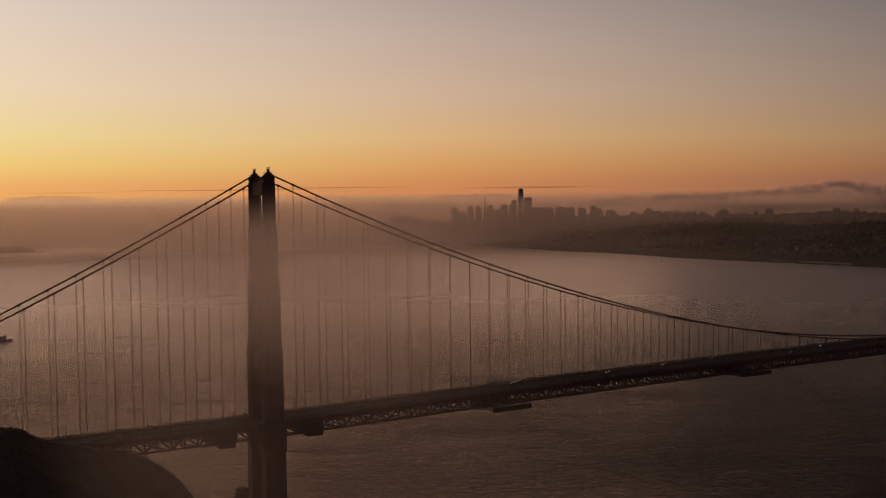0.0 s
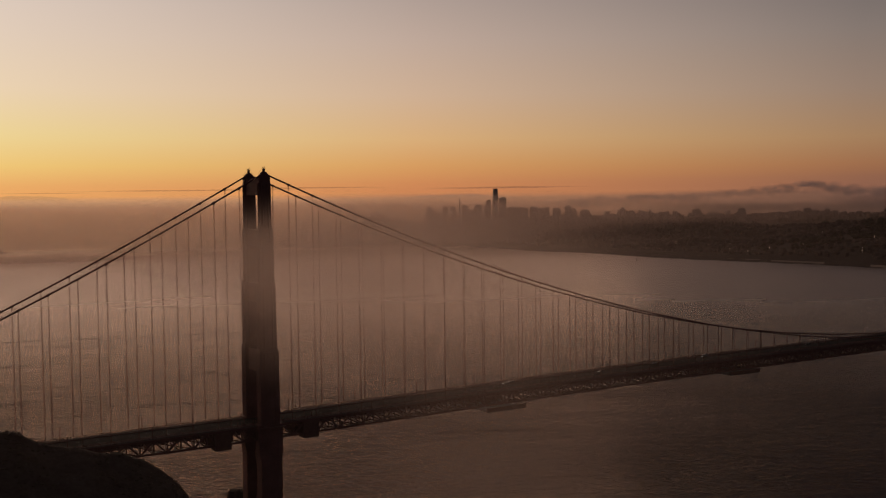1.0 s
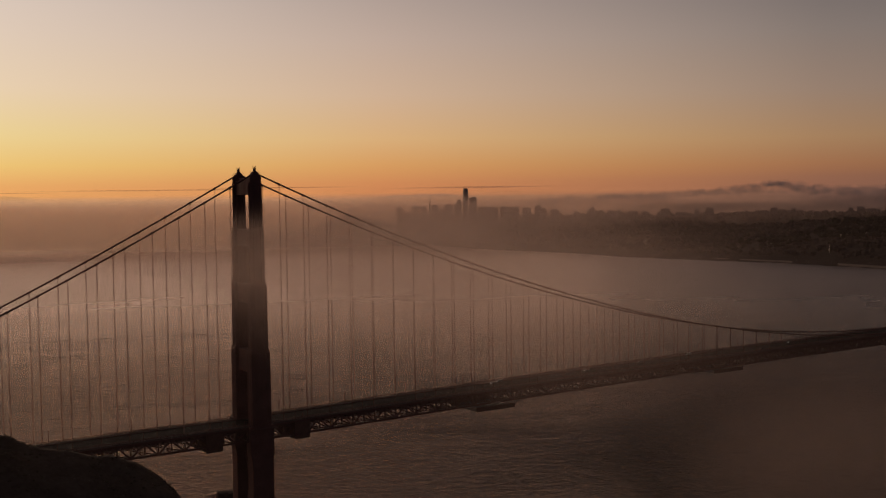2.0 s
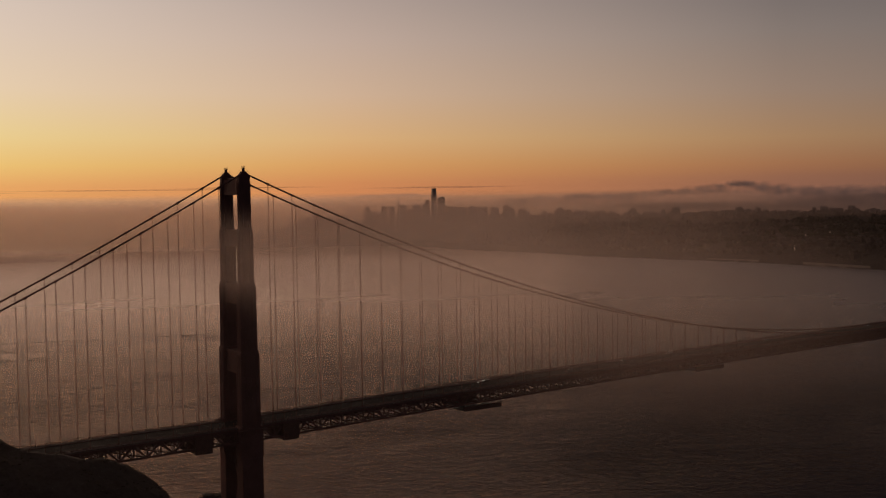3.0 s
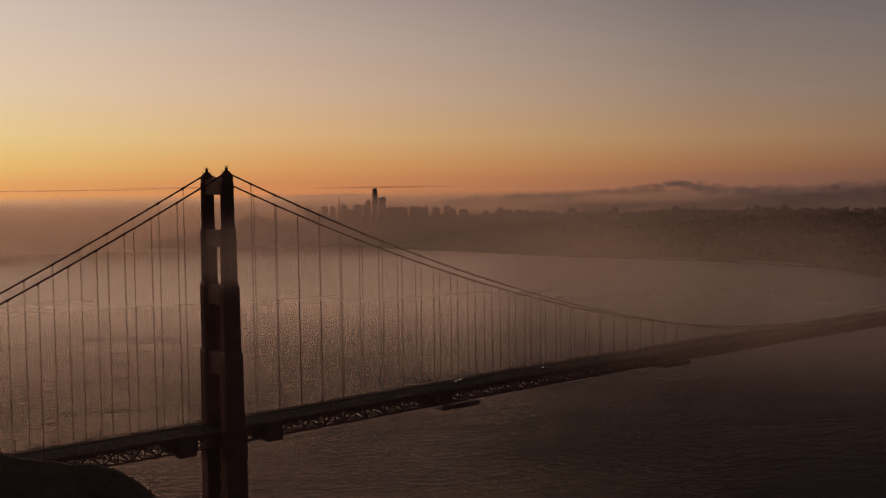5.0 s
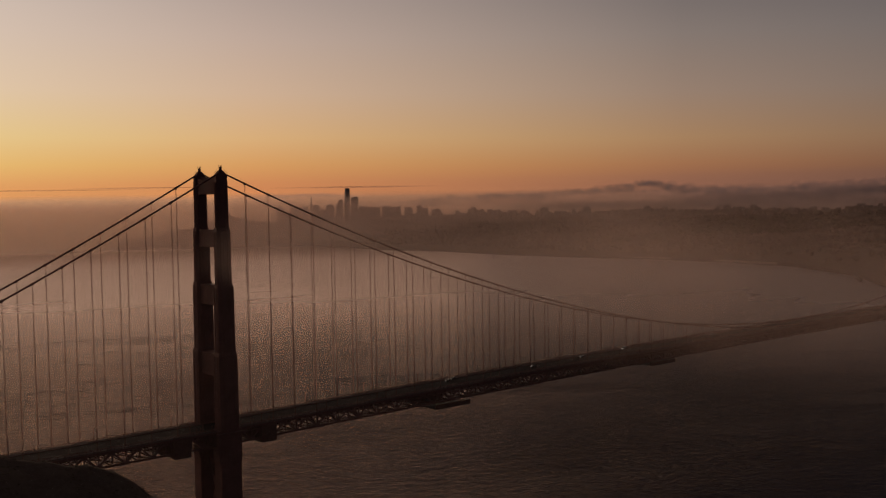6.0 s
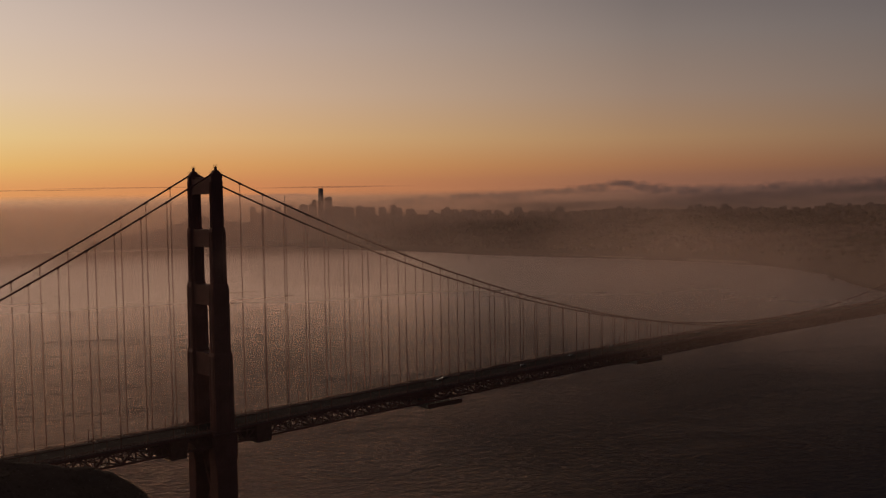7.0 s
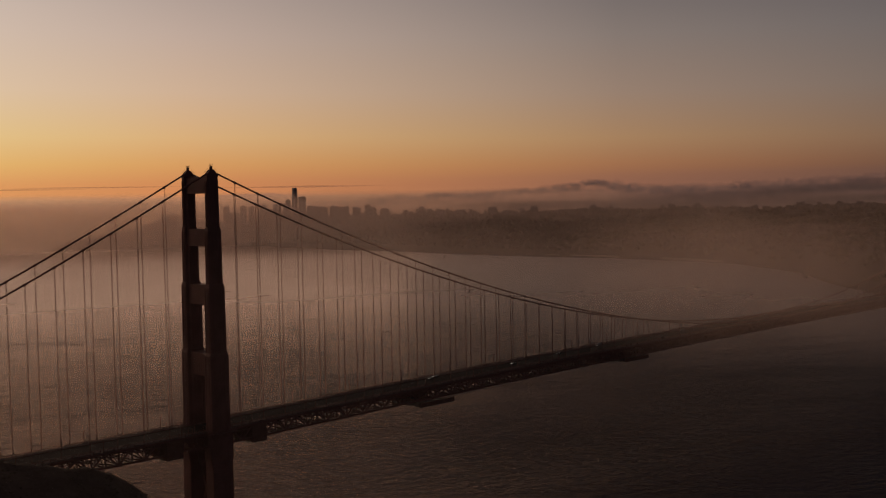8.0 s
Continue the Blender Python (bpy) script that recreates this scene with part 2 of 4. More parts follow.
# ---------------------------------------------------------------- mesh helpers
class Shape:
    """Collects solids, then becomes one mesh."""

    def __init__(self):
        self.v, self.f = [], []

    def add(self, verts, faces):
        n = len(self.v)
        self.v += [tuple(p) for p in verts]
        self.f += [[n + i for i in f] for f in faces]
        return self

    def box(self, x, y, z, sx, sy, sz, turned=0.0, taper=1.0):
        c, s = math.cos(radians(turned)), math.sin(radians(turned))
        pts = []
        for k in (-1, 1):
            q = taper if k > 0 else 1.0
            for i, j in ((-1, -1), (1, -1), (1, 1), (-1, 1)):
                a, b = i * sx / 2 * q, j * sy / 2 * q
                pts.append((x + a * c - b * s, y + a * s + b * c, z + k * sz / 2))
        return self.add(pts, [(3, 2, 1, 0), (4, 5, 6, 7), (0, 1, 5, 4), (1, 2, 6, 5), (2, 3, 7, 6), (3, 0, 4, 7)])

    def beam(self, p, q, w, h):
        p, q = Vector(p), Vector(q)
        d = (q - p).normalized()
        side = d.cross(Vector((0, 0, 1)))
        side = side.normalized() if side.length > 1e-4 else Vector((1, 0, 0))
        up = side.cross(d)
        pts = [o + side * (i * w / 2) + up * (j * h / 2) for o in (p, q) for i, j in ((-1, -1), (1, -1), (1, 1), (-1, 1))]
        return self.add(pts, [(0, 1, 2, 3), (7, 6, 5, 4), (4, 5, 1, 0), (5, 6, 2, 1), (6, 7, 3, 2), (7, 4, 0, 3)])

    def prism(self, outline, z0, z1, sx=1.0, sy=1.0, at=(0.0, 0.0)):
        n = len(outline)
        pts = [(at[0] + x, at[1] + y, z0) for x, y in outline] + [(at[0] + x * sx, at[1] + y * sy, z1) for x, y in outline]
        faces = [list(range(n))[::-1], list(range(n, 2 * n))]
        faces += [(i, (i + 1) % n, n + (i + 1) % n, n + i) for i in range(n)]
        return self.add(pts, faces)

    def round(self, x, y, z0, z1, r, r1=None, n=10):
        ring = [(r * math.cos(2 * math.pi * i / n), r * math.sin(2 * math.pi * i / n)) for i in range(n)]
        k = 1.0 if r1 is None else max(r1 / r, 1e-3)
        return self.prism(ring, z0, z1, k, k, (x, y))

    def tube(self, points, r, n=8):
        points = [Vector(p) for p in points]
        pts, faces = [], []
        for i, p in enumerate(points):
            d = (points[min(i + 1, len(points) - 1)] - points[max(i - 1, 0)]).normalized()
            side = d.cross(Vector((0, 0, 1)))
            side = side.normalized() if side.length > 1e-4 else Vector((1, 0, 0))
            up = side.cross(d)
            pts += [p + (side * math.cos(2 * math.pi * k / n) + up * math.sin(2 * math.pi * k / n)) * r for k in range(n)]
        for i in range(len(points) - 1):
            faces += [(i * n + k, i * n + (k + 1) % n, (i + 1) * n + (k + 1) % n, (i + 1) * n + k) for k in range(n)]
        faces += [list(range(n))[::-1], [(len(points) - 1) * n + k for k in range(n)]]
        return self.add(pts, faces)

    def mesh(self, name, mat, smooth=False):
        me = bpy.data.meshes.new(name)
        me.from_pydata(self.v, [], self.f)
        me.materials.append(mat)
        me.update()
        if smooth:
            me.shade_smooth()
        return me


def part(name, shape, mat, parent, label="", smooth=False, at=None):
    """One mesh object under a thing or under a part."""
    data = shape if isinstance(shape, bpy.types.Mesh) else shape.mesh(name, mat, smooth)
    ob = new(name, data)
    ob.parent = parent
    if at is not None:
        ob.matrix_basis = at
    return tagged(ob, label) if label else ob


def thing(name, label, category, at=None, group="", kind=""):
    ob = new(name)
    ob.empty_display_size = 2.0
    if at is not None:
        ob.matrix_basis = at
    return tagged(ob, label, category, group, kind)


def solid(name, shape, mat, label, category, group="", kind="", smooth=False):
    return tagged(new(name, shape.mesh(name, mat, smooth)), label, category, group, kind)


# ---------------------------------------------------------------- water, land and distance
HUB = Vector((-238.0, -562.0, 0.0))     # bearings of the far shore are counted from here


def far(bearing, radius, z=0.0):
    b = radians(bearing)
    return Vector((HUB.x + radius * math.sin(b), HUB.y + radius * math.cos(b), z))


def lerp_table(table, x):
    if x <= table[0][0]:
        return table[0][1]
    for (a, u), (b, v) in zip(table, table[1:]):
        if x <= b:
            k = (x - a) / (b - a)
            return u + (v - u) * k
    return table[-1][1]


rings = [0.0, 150, 400, 800, 1500, 2500, 3600, 4960]
sheet = Shape()
cols = 72
for r in rings[1:]:
    sheet.v += [tuple(far(360.0 * i / cols, r)) for i in range(cols)]
sheet.v.append((HUB.x, HUB.y, 0.0))
for i in range(cols):
    j = (i + 1) % cols
    sheet.f.append([len(sheet.v) - 1, j, i])
    for k in range(len(rings) - 2):
        sheet.f.append([k * cols + i, k * cols + j, (k + 1) * cols + j, (k + 1) * cols + i])
water = solid("water", sheet, WATER, "wind-rippled dark bay water reflecting the dawn sky", "water", kind="structure")

# the city shore: distance of the waterline and height of the skyline ridge, by bearing
SHORE = ((17, 4800), (23, 4790), (29, 4800), (30.7, 4640), (31.7, 4480), (33.3, 4280), (35.6, 4020), (38.4, 3870), (42, 3560), (45, 3420),
         (48, 3310), (51.5, 3200), (54, 3090), (57.2, 2950), (60.6, 2600), (61.6, 2360), (63.7, 2120), (68, 1980), (84, 1900))
RIDGE = ((17, -4), (20.2, -4), (20.7, 30), (22.5, 52), (24.2, 72), (25.2, 92), (25.9, 120), (26.4, 124), (27.2, 108), (28.5, 104), (33, 112), (38, 122), (41, 132), (46, 133), (52, 128), (84, 126))


def land_height(bearing, radius):
    s = lerp_table(SHORE, bearing)
    k = min(1.03, max(0.0, (radius - s) / max(4900.0 - s, 60.0)))
    p = far(bearing, radius)
    rough = noise.fractal(Vector((p.x / 420, p.y / 420, 3.1)), 0.9, 2.0, 4)
    rise = 0.10 * min(1.0, k * 12) + 0.90 * k ** 1.35
    fine = noise.fractal(Vector((p.x / 45, p.y / 45, 7.7)), 0.8, 2.0, 3)
    bluff = 0.0
    if bearing > 47:
        bluff = 42.0 * max(0.0, min(1.0, (radius - s - 60) / 260)) * min(1.0, (bearing - 47) / 6)
    return lerp_table(RIDGE, bearing) * rise * (1.0 + 0.16 * rough * min(1, k * 3)) * (1 - 0.3 * bluff / 42) + bluff + 2.2 * fine * min(1, k * 6) + 0.6 * min(1, k * 40)


land = Shape()
NB, NR = 260, 70
for i in range(NB + 1):
    b = 17 + 67 * i / NB
    s = lerp_table(SHORE, b) + 26 * noise.noise(Vector((b * 1.7, 0.3, 0.0))) * (1 if b > 30 else 0.2)
    for j in range(NR + 1):
        r = s + (4925 - s) * (j / NR) ** 1.25
        land.v.append(tuple(far(b, r, land_height(b, r) if j else -1.5)))
for i in range(NB):
    for j in range(NR):
        a = i * (NR + 1) + j
        land.f.append([a, a + 1, a + NR + 2, a + NR + 1])
city_land = solid("ground", land, LAND, "low city shore rising to hazy hills beyond the bay", "ground", kind="structure", smooth=True)

beach = Shape()
for i in range(120):
    b0, b1 = 32 + 25 * i / 120, 32 + 25 * (i + 1) / 120
    if 0.5 + noise.noise(Vector((b0 * 0.8, 5.5, 0))) < 0.42:
        continue
    q = [far(b, lerp_table(SHORE, b) + d, z) for b, d, z in ((b0, 8, 0.5), (b1, 8, 0.5), (b1, 46, 6.4), (b0, 46, 6.4))]
    beach.add([p + Vector((0, 0, h)) for h in (-4.0, 0.0) for p in q], [(0, 1, 2, 3), (7, 6, 5, 4), (0, 4, 5, 1), (1, 5, 6, 2), (2, 6, 7, 3), (3, 7, 4, 0)])
solid("beach", beach, SAND, "pale sand strip along the city waterfront", "beach", kind="structure")

bar = Shape()
for i in range(14):
    k = i / 13
    p = Vector((2051 + 143 * k, 3157 - 58 * k, 0))
    bar.box(p.x, p.y, 0.4, 14, 5 + 4 * math.sin(k * 3.1), 2.6, -22 + 6 * noise.noise(p / 9), 0.6)
solid("breakwater", bar, ROCK, "low dark rubble breakwater off the shore", "breakwater", kind="structure")

# pier that runs out from the shore near the far end of the bridge
pier = thing("pier", "long low timber pier on piles in the bay", "pier")
deckm = Shape().beam((1905, 640, 3.4), (2045, 730, 3.4), 9, 1.2)
part("pier_deck", deckm, CONCRETE, pier)
for i in range(12):
    part("pile", Shape().round(1908 + 12 * i, 642 + 7.7 * i, -2, 2.9, 1.0), ROCK, pier)

# houses that cover the slopes, too many to count
rng = random.Random(11)
town = Shape()
for _ in range(7500):
    b = rng.uniform(30, 70)
    s = lerp_table(SHORE, b)
    if s > 4700:
        continue
    r = s + 110 + (4880 - s - 110) * rng.random() ** 0.8
    p = far(b, r)
    if b > 46 and noise.noise(Vector((p.x / 500, p.y / 500, 1.2))) + (b - 56) * 0.035 > 0.0:
        continue
    w, d, h = rng.uniform(8, 19), rng.uniform(8, 16), rng.choice((5, 6, 6, 7, 8, 9, 11))
    if rng.random() < 0.015:
        w, d, h = w * 1.5, d * 1.3, h * 2.2
    z = land_height(b, r)
    town.box(p.x, p.y, z + h / 2 - 2, w, d, h + 4, rng.choice((-12, 78)) + rng.uniform(-2, 2), rng.choice((1, 1, 0.8)))
for _ in range(650):        # larger blocks along the crest
    b = rng.uniform(30, 67)
    r = rng.uniform(4560, 4870)
    p, z = far(b, r), land_height(b, r)
    w, h = rng.uniform(10, 30), rng.choice((8, 10, 12, 12, 16, 20, 26))
    town.box(p.x, p.y, z + h / 2 - 3, w, rng.uniform(10, 24), h + 6, rng.uniform(-45, 20), rng.choice((1, 1, 0.7)))
solid("houses", town, HOUSES, "crowded low pale houses covering the city slopes", "houses", kind="stuff")

trees = Shape()
for _ in range(3800):
    b = rng.uniform(40, 83)
    s = lerp_table(SHORE, b)
    r = s + 70 + (4880 - s - 70) * rng.random() ** 0.7
    p = far(b, r)
    if r > 4450 or noise.noise(Vector((p.x / 500, p.y / 500, 1.2))) + (b - 56) * 0.035 < -0.02:
        continue
    z, h, w = land_height(b, r) - 2, rng.uniform(10, 24), rng.uniform(8, 18)
    n, ring = 6, []
    for lev, rad in ((0.0, 0.5), (0.45, 1.0), (0.8, 0.7), (1.0, 0.2)):
        a0 = rng.random()
        ring.append([(p.x + w * rad * rng.uniform(0.75, 1.2) * math.cos(a0 + 6.283 * k / n), p.y + w * rad * rng.uniform(0.75, 1.2) * math.sin(a0 + 6.283 * k / n), z + h * lev + rng.uniform(-1, 1)) for k in range(n)])
    pts = [q for rg in ring for q in rg]
    trees.add(pts, [(l * n + k, l * n + (k + 1) % n, (l + 1) * n + (k + 1) % n, (l + 1) * n + k) for l in range(3) for k in range(n)] + [[3 * n + k for k in range(n)]])
solid("woods", trees, WOODS, "dark wooded slopes above the far shore", "woods", kind="stuff")

lamps = Shape()
for _ in range(16):
    b = rng.uniform(40, 56)
    r = lerp_table(SHORE, b) + rng.uniform(120, 800)
    p = far(b, r, land_height(b, r) + 9)
    lamps.box(p.x, p.y, p.z, 1.5, 1.5, 1.2)
    lamps.box(p.x, p.y, p.z - 6, 0.4, 0.4, 12)
solid("distant_lamps", lamps, STREET, "scattered warm street lights among the houses", "street lights", kind="stuff")


# ---- office towers of the skyline: x, y, width, roof height
DOWNTOWN = ((2112, 3646, 27, 179), (2143, 3625, 49, 152), (2175, 3599, 27, 180), (2205, 3575, 27, 178), (2249, 3541, 30, 186),
            (2273, 3521, 27, 163), (2299, 3501, 38, 187), (2325, 3478, 16, 189), (2338, 3467, 22, 208), (2389, 3425, 35, 220),
            (2425, 3398, 50, 174), (2462, 3370, 56, 171), (2501, 3326, 40, 176), (2527, 3302, 26, 169))
HILLTOP = ((2543, 3288, 26, 172), (2577, 3254, 37, 167), (2615, 3216, 29, 177), (2634, 3196, 27, 164), (2672, 3160, 42, 158),
           (2744, 3084, 56, 137), (2789, 3033, 26, 165), (2851, 2964, 40, 148), (3003, 2779, 39, 157), (3052, 2716, 70, 141),
           (3084, 2668, 21, 151), (3119, 2620, 36, 159))


def base_of(x, y):
    d = Vector((x - HUB.x, y - HUB.y))
    return land_height(math.degrees(math.atan2(d.x, d.y)), d.length) - 3


def office_tower(x, y, w, top, mat, label, seed):
    r = random.Random(seed)
    z0 = base_of(x, y)
    face = 90 - math.degrees(math.atan2(y - HUB.y, x - HUB.x))
    t = thing("office_tower", label, "building", pose(x, y, z0, 0, 0, -face + r.uniform(-6, 6)), "city skyline")
    h, d = top - z0, w * r.uniform(0.7, 1.0)
    roof = r.uniform(2.5, 6.0)
    part("wall", Shape().box(0, 0, (h - roof) / 2, w, d, h - roof), mat, t)
    part("roof", Shape().box(r.uniform(-0.1, 0.1) * w, 0, h - roof / 2 - 0.5, w * r.uniform(0.5, 0.85), d * 0.7, roof + 1, 0, 0.9), mat, t)
    n = max(3, int((h - roof) / 7.5))
    band = Shape()
    for k in range(n):
        band.box(0, -d / 2 - 0.1, 4.5 + k * (h - roof - 5) / n, w * 0.92, 0.5, 2.2)
        band.box(-w / 2 - 0.1, 0, 4.5 + k * (h - roof - 5) / n, 0.5, d * 0.9, 2.2)
    part("window_band", band, PANE, t)
    return t


for i, (x, y, w, top) in enumerate(DOWNTOWN + HILLTOP):
    hazy = i < len(DOWNTOWN)
    office_tower(x, y, w, top, MASONRY if i % 3 else TOWER_GLASS,
                 "hazy grey downtown office tower in morning mist" if hazy else "pale apartment tower on a hazy hilltop", i)

# the tallest tower: rounded plan, tapering crown
x, y, w, top = 2362, 3447, 25, 261
z0 = base_of(x, y)
tallest = thing("skyscraper", "tallest rounded glass tower tapering to a blunt crown", "building", pose(x, y, z0), "city skyline")
ring = [(w / 2 * math.copysign(abs(math.cos(a)) ** 0.6, math.cos(a)), w / 2 * math.copysign(abs(math.sin(a)) ** 0.6, math.sin(a))) for a in (2 * math.pi * k / 20 for k in range(20))]
h = top - z0
part("wall", Shape().prism(ring, 0, h * 0.62), TOWER_GLASS, tallest)
part("crown", Shape().prism(ring, h * 0.62, h * 0.9, 0.86, 0.86).prism([(a * 0.86, b * 0.86) for a, b in ring], h * 0.9, h, 0.86, 0.86), TOWER_GLASS, tallest)
for k in range(16):
    part("window_band", Shape().prism([(a * 1.01, b * 1.01) for a, b in ring], h * 0.62 * (k + 0.5) / 16, h * 0.62 * (k + 0.5) / 16 + 2.2), PANE, tallest)

x, y = 2230, 3555
z0 = base_of(x, y)
spire = thing("pyramid_tower", "slender pyramid-shaped office tower with a pointed spire", "building", pose(x, y, z0, 0, 0, 20), "city skyline")
h = 231 - z0
part("wall", Shape().box(0, 0, h * 0.42, 15, 15, h * 0.84, 0, 0.22), MASONRY, spire)
part("tip", Shape().box(0, 0, h * 0.92, 3.3, 3.3, h * 0.17, 0, 0.1), TOWER_GLASS, spire)
for sx in (-1, 1):
    part("wing", Shape().box(sx * 4.6, 0, h * 0.36, 2.2, 4, h * 0.36), MASONRY, spire)

x, y = 1914, 3785
z0 = base_of(x, y) - 2
coit = thing("memorial_tower", "small fluted memorial column on a hazy hill", "tower", pose(x, y, z0))
part("shaft", Shape().round(0, 0, 0, 154 - z0, 4.2, 3.7, 12), MASONRY, coit)
part("crown", Shape().round(0, 0, 154 - z0, 158 - z0, 4.3, 4.0, 12), MASONRY, coit)

# ---- far ridges, and a glowing backdrop painted as mist that hides the far side of the bay


def ridge_strip(b0, b1, radius, crest, foot, steps=60):
    s = Shape()
    for i in range(steps + 1):
        k = i / steps
        b = b0 + (b1 - b0) * k
        hgt = crest(k, b)
        s.v += [tuple(far(b, radius, foot)), tuple(far(b, radius + 6, hgt)), tuple(far(b, radius + 14, foot))]
    for i in range(steps):
        a = i * 3
        s.f += [[a, a + 1, a + 4, a + 3], [a + 1, a + 2, a + 5, a + 4]]
    return s


def haze_backdrop():
    """Backdrop for the far side of the bay: dawn-lit haze painted as a glow."""
    m = bpy.data.materials.new("painted_mist_glow")
    m.use_nodes = True
    t = m.node_tree
    t.nodes.clear()
    c = t.nodes.new("ShaderNodeTexCoord").outputs["Object"]
    s = t.nodes.new("ShaderNodeSeparateXYZ")
    link(t, c, s.inputs[0])
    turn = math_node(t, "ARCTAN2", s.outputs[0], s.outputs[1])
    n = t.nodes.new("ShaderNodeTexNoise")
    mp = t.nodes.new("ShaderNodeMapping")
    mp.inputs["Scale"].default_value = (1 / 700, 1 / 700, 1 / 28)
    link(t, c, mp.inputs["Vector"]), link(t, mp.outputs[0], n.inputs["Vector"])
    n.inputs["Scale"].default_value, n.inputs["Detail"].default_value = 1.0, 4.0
    # haze brightness by bearing from the sunrise, put into the emission colour
    painted_haze = ramp(t, span(t, turn, radians(0), radians(70)), [(0, lin(214, 168, 126)), (0.2, lin(202, 156, 118)), (0.42, lin(174, 126, 96)),
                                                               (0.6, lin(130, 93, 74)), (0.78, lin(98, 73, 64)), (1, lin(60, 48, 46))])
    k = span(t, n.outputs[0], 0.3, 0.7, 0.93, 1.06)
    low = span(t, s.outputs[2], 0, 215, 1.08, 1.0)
    col = mix_colour(t, 1.0, painted_haze, math_node(t, "MULTIPLY", k, low), "MULTIPLY")
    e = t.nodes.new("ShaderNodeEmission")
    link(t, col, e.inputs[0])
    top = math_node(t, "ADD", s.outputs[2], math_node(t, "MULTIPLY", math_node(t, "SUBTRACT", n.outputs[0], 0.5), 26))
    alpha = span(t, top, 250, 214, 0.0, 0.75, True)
    clear = t.nodes.new("ShaderNodeBsdfTransparent")
    out = t.nodes.new("ShaderNodeMixShader")
    link(t, alpha, out.inputs[0]), link(t, clear.outputs[0], out.inputs[1]), link(t, e.outputs[0], out.inputs[2])
    link(t, out.outputs[0], t.nodes.new("ShaderNodeOutputMaterial").inputs[0])
    return m


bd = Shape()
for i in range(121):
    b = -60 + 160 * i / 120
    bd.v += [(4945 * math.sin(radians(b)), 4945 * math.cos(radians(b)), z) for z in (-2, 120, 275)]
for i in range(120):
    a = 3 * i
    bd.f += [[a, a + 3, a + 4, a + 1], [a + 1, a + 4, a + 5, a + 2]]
back = tagged(new("backdrop", bd.mesh("backdrop", haze_backdrop(), True)), "glowing backdrop painted as pale orange mist over the far bay", "mist", kind="structure")
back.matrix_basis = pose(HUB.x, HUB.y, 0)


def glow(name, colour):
    """Far hills with the bright dawn haze over them painted in as a glow."""
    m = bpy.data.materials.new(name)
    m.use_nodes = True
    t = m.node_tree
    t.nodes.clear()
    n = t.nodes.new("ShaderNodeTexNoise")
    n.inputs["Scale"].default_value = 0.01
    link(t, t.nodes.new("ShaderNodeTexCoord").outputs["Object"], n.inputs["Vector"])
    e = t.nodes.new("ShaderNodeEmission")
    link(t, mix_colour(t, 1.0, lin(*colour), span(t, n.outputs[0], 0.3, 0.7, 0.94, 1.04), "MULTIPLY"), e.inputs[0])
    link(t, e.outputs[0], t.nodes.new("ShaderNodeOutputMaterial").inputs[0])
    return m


def wavy(low, high, seed):
    return lambda k, b: low + (high - low) * math.sin(math.pi * k) ** 0.7 * (0.85 + 0.3 * noise.noise(Vector((k * 7, seed, 0))))


# crest strips only, glowing in the haze's tone, hung at the height the view needs
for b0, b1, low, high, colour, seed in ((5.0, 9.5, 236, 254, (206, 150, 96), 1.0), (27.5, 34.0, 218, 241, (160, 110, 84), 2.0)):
    solid("far_ridge", ridge_strip(b0, b1, 4952, wavy(low, high, seed), 222), glow("far_hills_haze_glow", colour), "faint far hills with painted haze glow above the morning mist", "hills", kind="structure")
for b in (20.3, 23.1):
    p = far(b, 4700, 0)
    t = thing("distant_bridge_tower", "pale far bridge tower lost in haze", "tower", pose(p.x, p.y, 0, 0, 0, -b))
    for f in (-1, 1):
        part("leg", Shape().box(f * 4.2, 0, 72, 2.2, 2.2, 146, 0, 0.8), PAINT, t)
    for z in (80, 112, 143):
        part("strut", Shape().box(0, 0, z, 8.0, 1.6, 2.4), PAINT, t)


# ---------------------------------------------------------------- the headland beside the bridge
CREST = ((-460, 150), (-340, 138), (-230, 118), (-180, 101), (-154, 98), (-146, 97), (-141, 94), (-132, 90), (-125, 87), (-101, 80),
         (-84, 74), (-76, 69), (-68, 61), (-58, 48), (-48, 32), (-38, 14), (-30, 2), (-20, -6))


def headland_height(x, y):
    top = lerp_table(CREST, x + 5 * noise.noise(Vector((x / 25, y / 25, 0.4))))
    if y < -60:
        k = max(0.0, 1.0 - (-60 - y) / (170 + 0.25 * max(0, -x - 60)))
        z = top * k ** 0.9
    else:
        low = 10 + 52 * max(0.0, min(1.0, (-x - 150) / 170))
        k = max(0.0, min(1.0, (y + 60) / 36))
        k = k * k * (3 - 2 * k)
        z = top * (1 - k) + min(low, top) * k
        z -= max(0.0, y - 25) * (0.14 if x > -250 else 0.05)
    fine = noise.fractal(Vector((x / 16, y / 16, 1.7)), 0.8, 2.0, 4)
    return max(z, -6) + 1.6 * fine * min(1.0, max(0.0, z) / 12) - 0.5


hill = Shape()
NX, NY = 150, 130
for i in range(NX + 1):
    for j in range(NY + 1):
        x, y = -460 + 450 * i / NX, -300 + 430 * j / NY
        hill.v.append((x, y, headland_height(x, y)))
for i in range(NX):
    for j in range(NY):
        a = i * (NY + 1) + j
        hill.f.append([a, a + NY + 1, a + NY + 2, a + 1])
solid("headland", hill, ROCK, "dark rocky headland sloping steeply to the water", "headland", kind="structure", smooth=True)

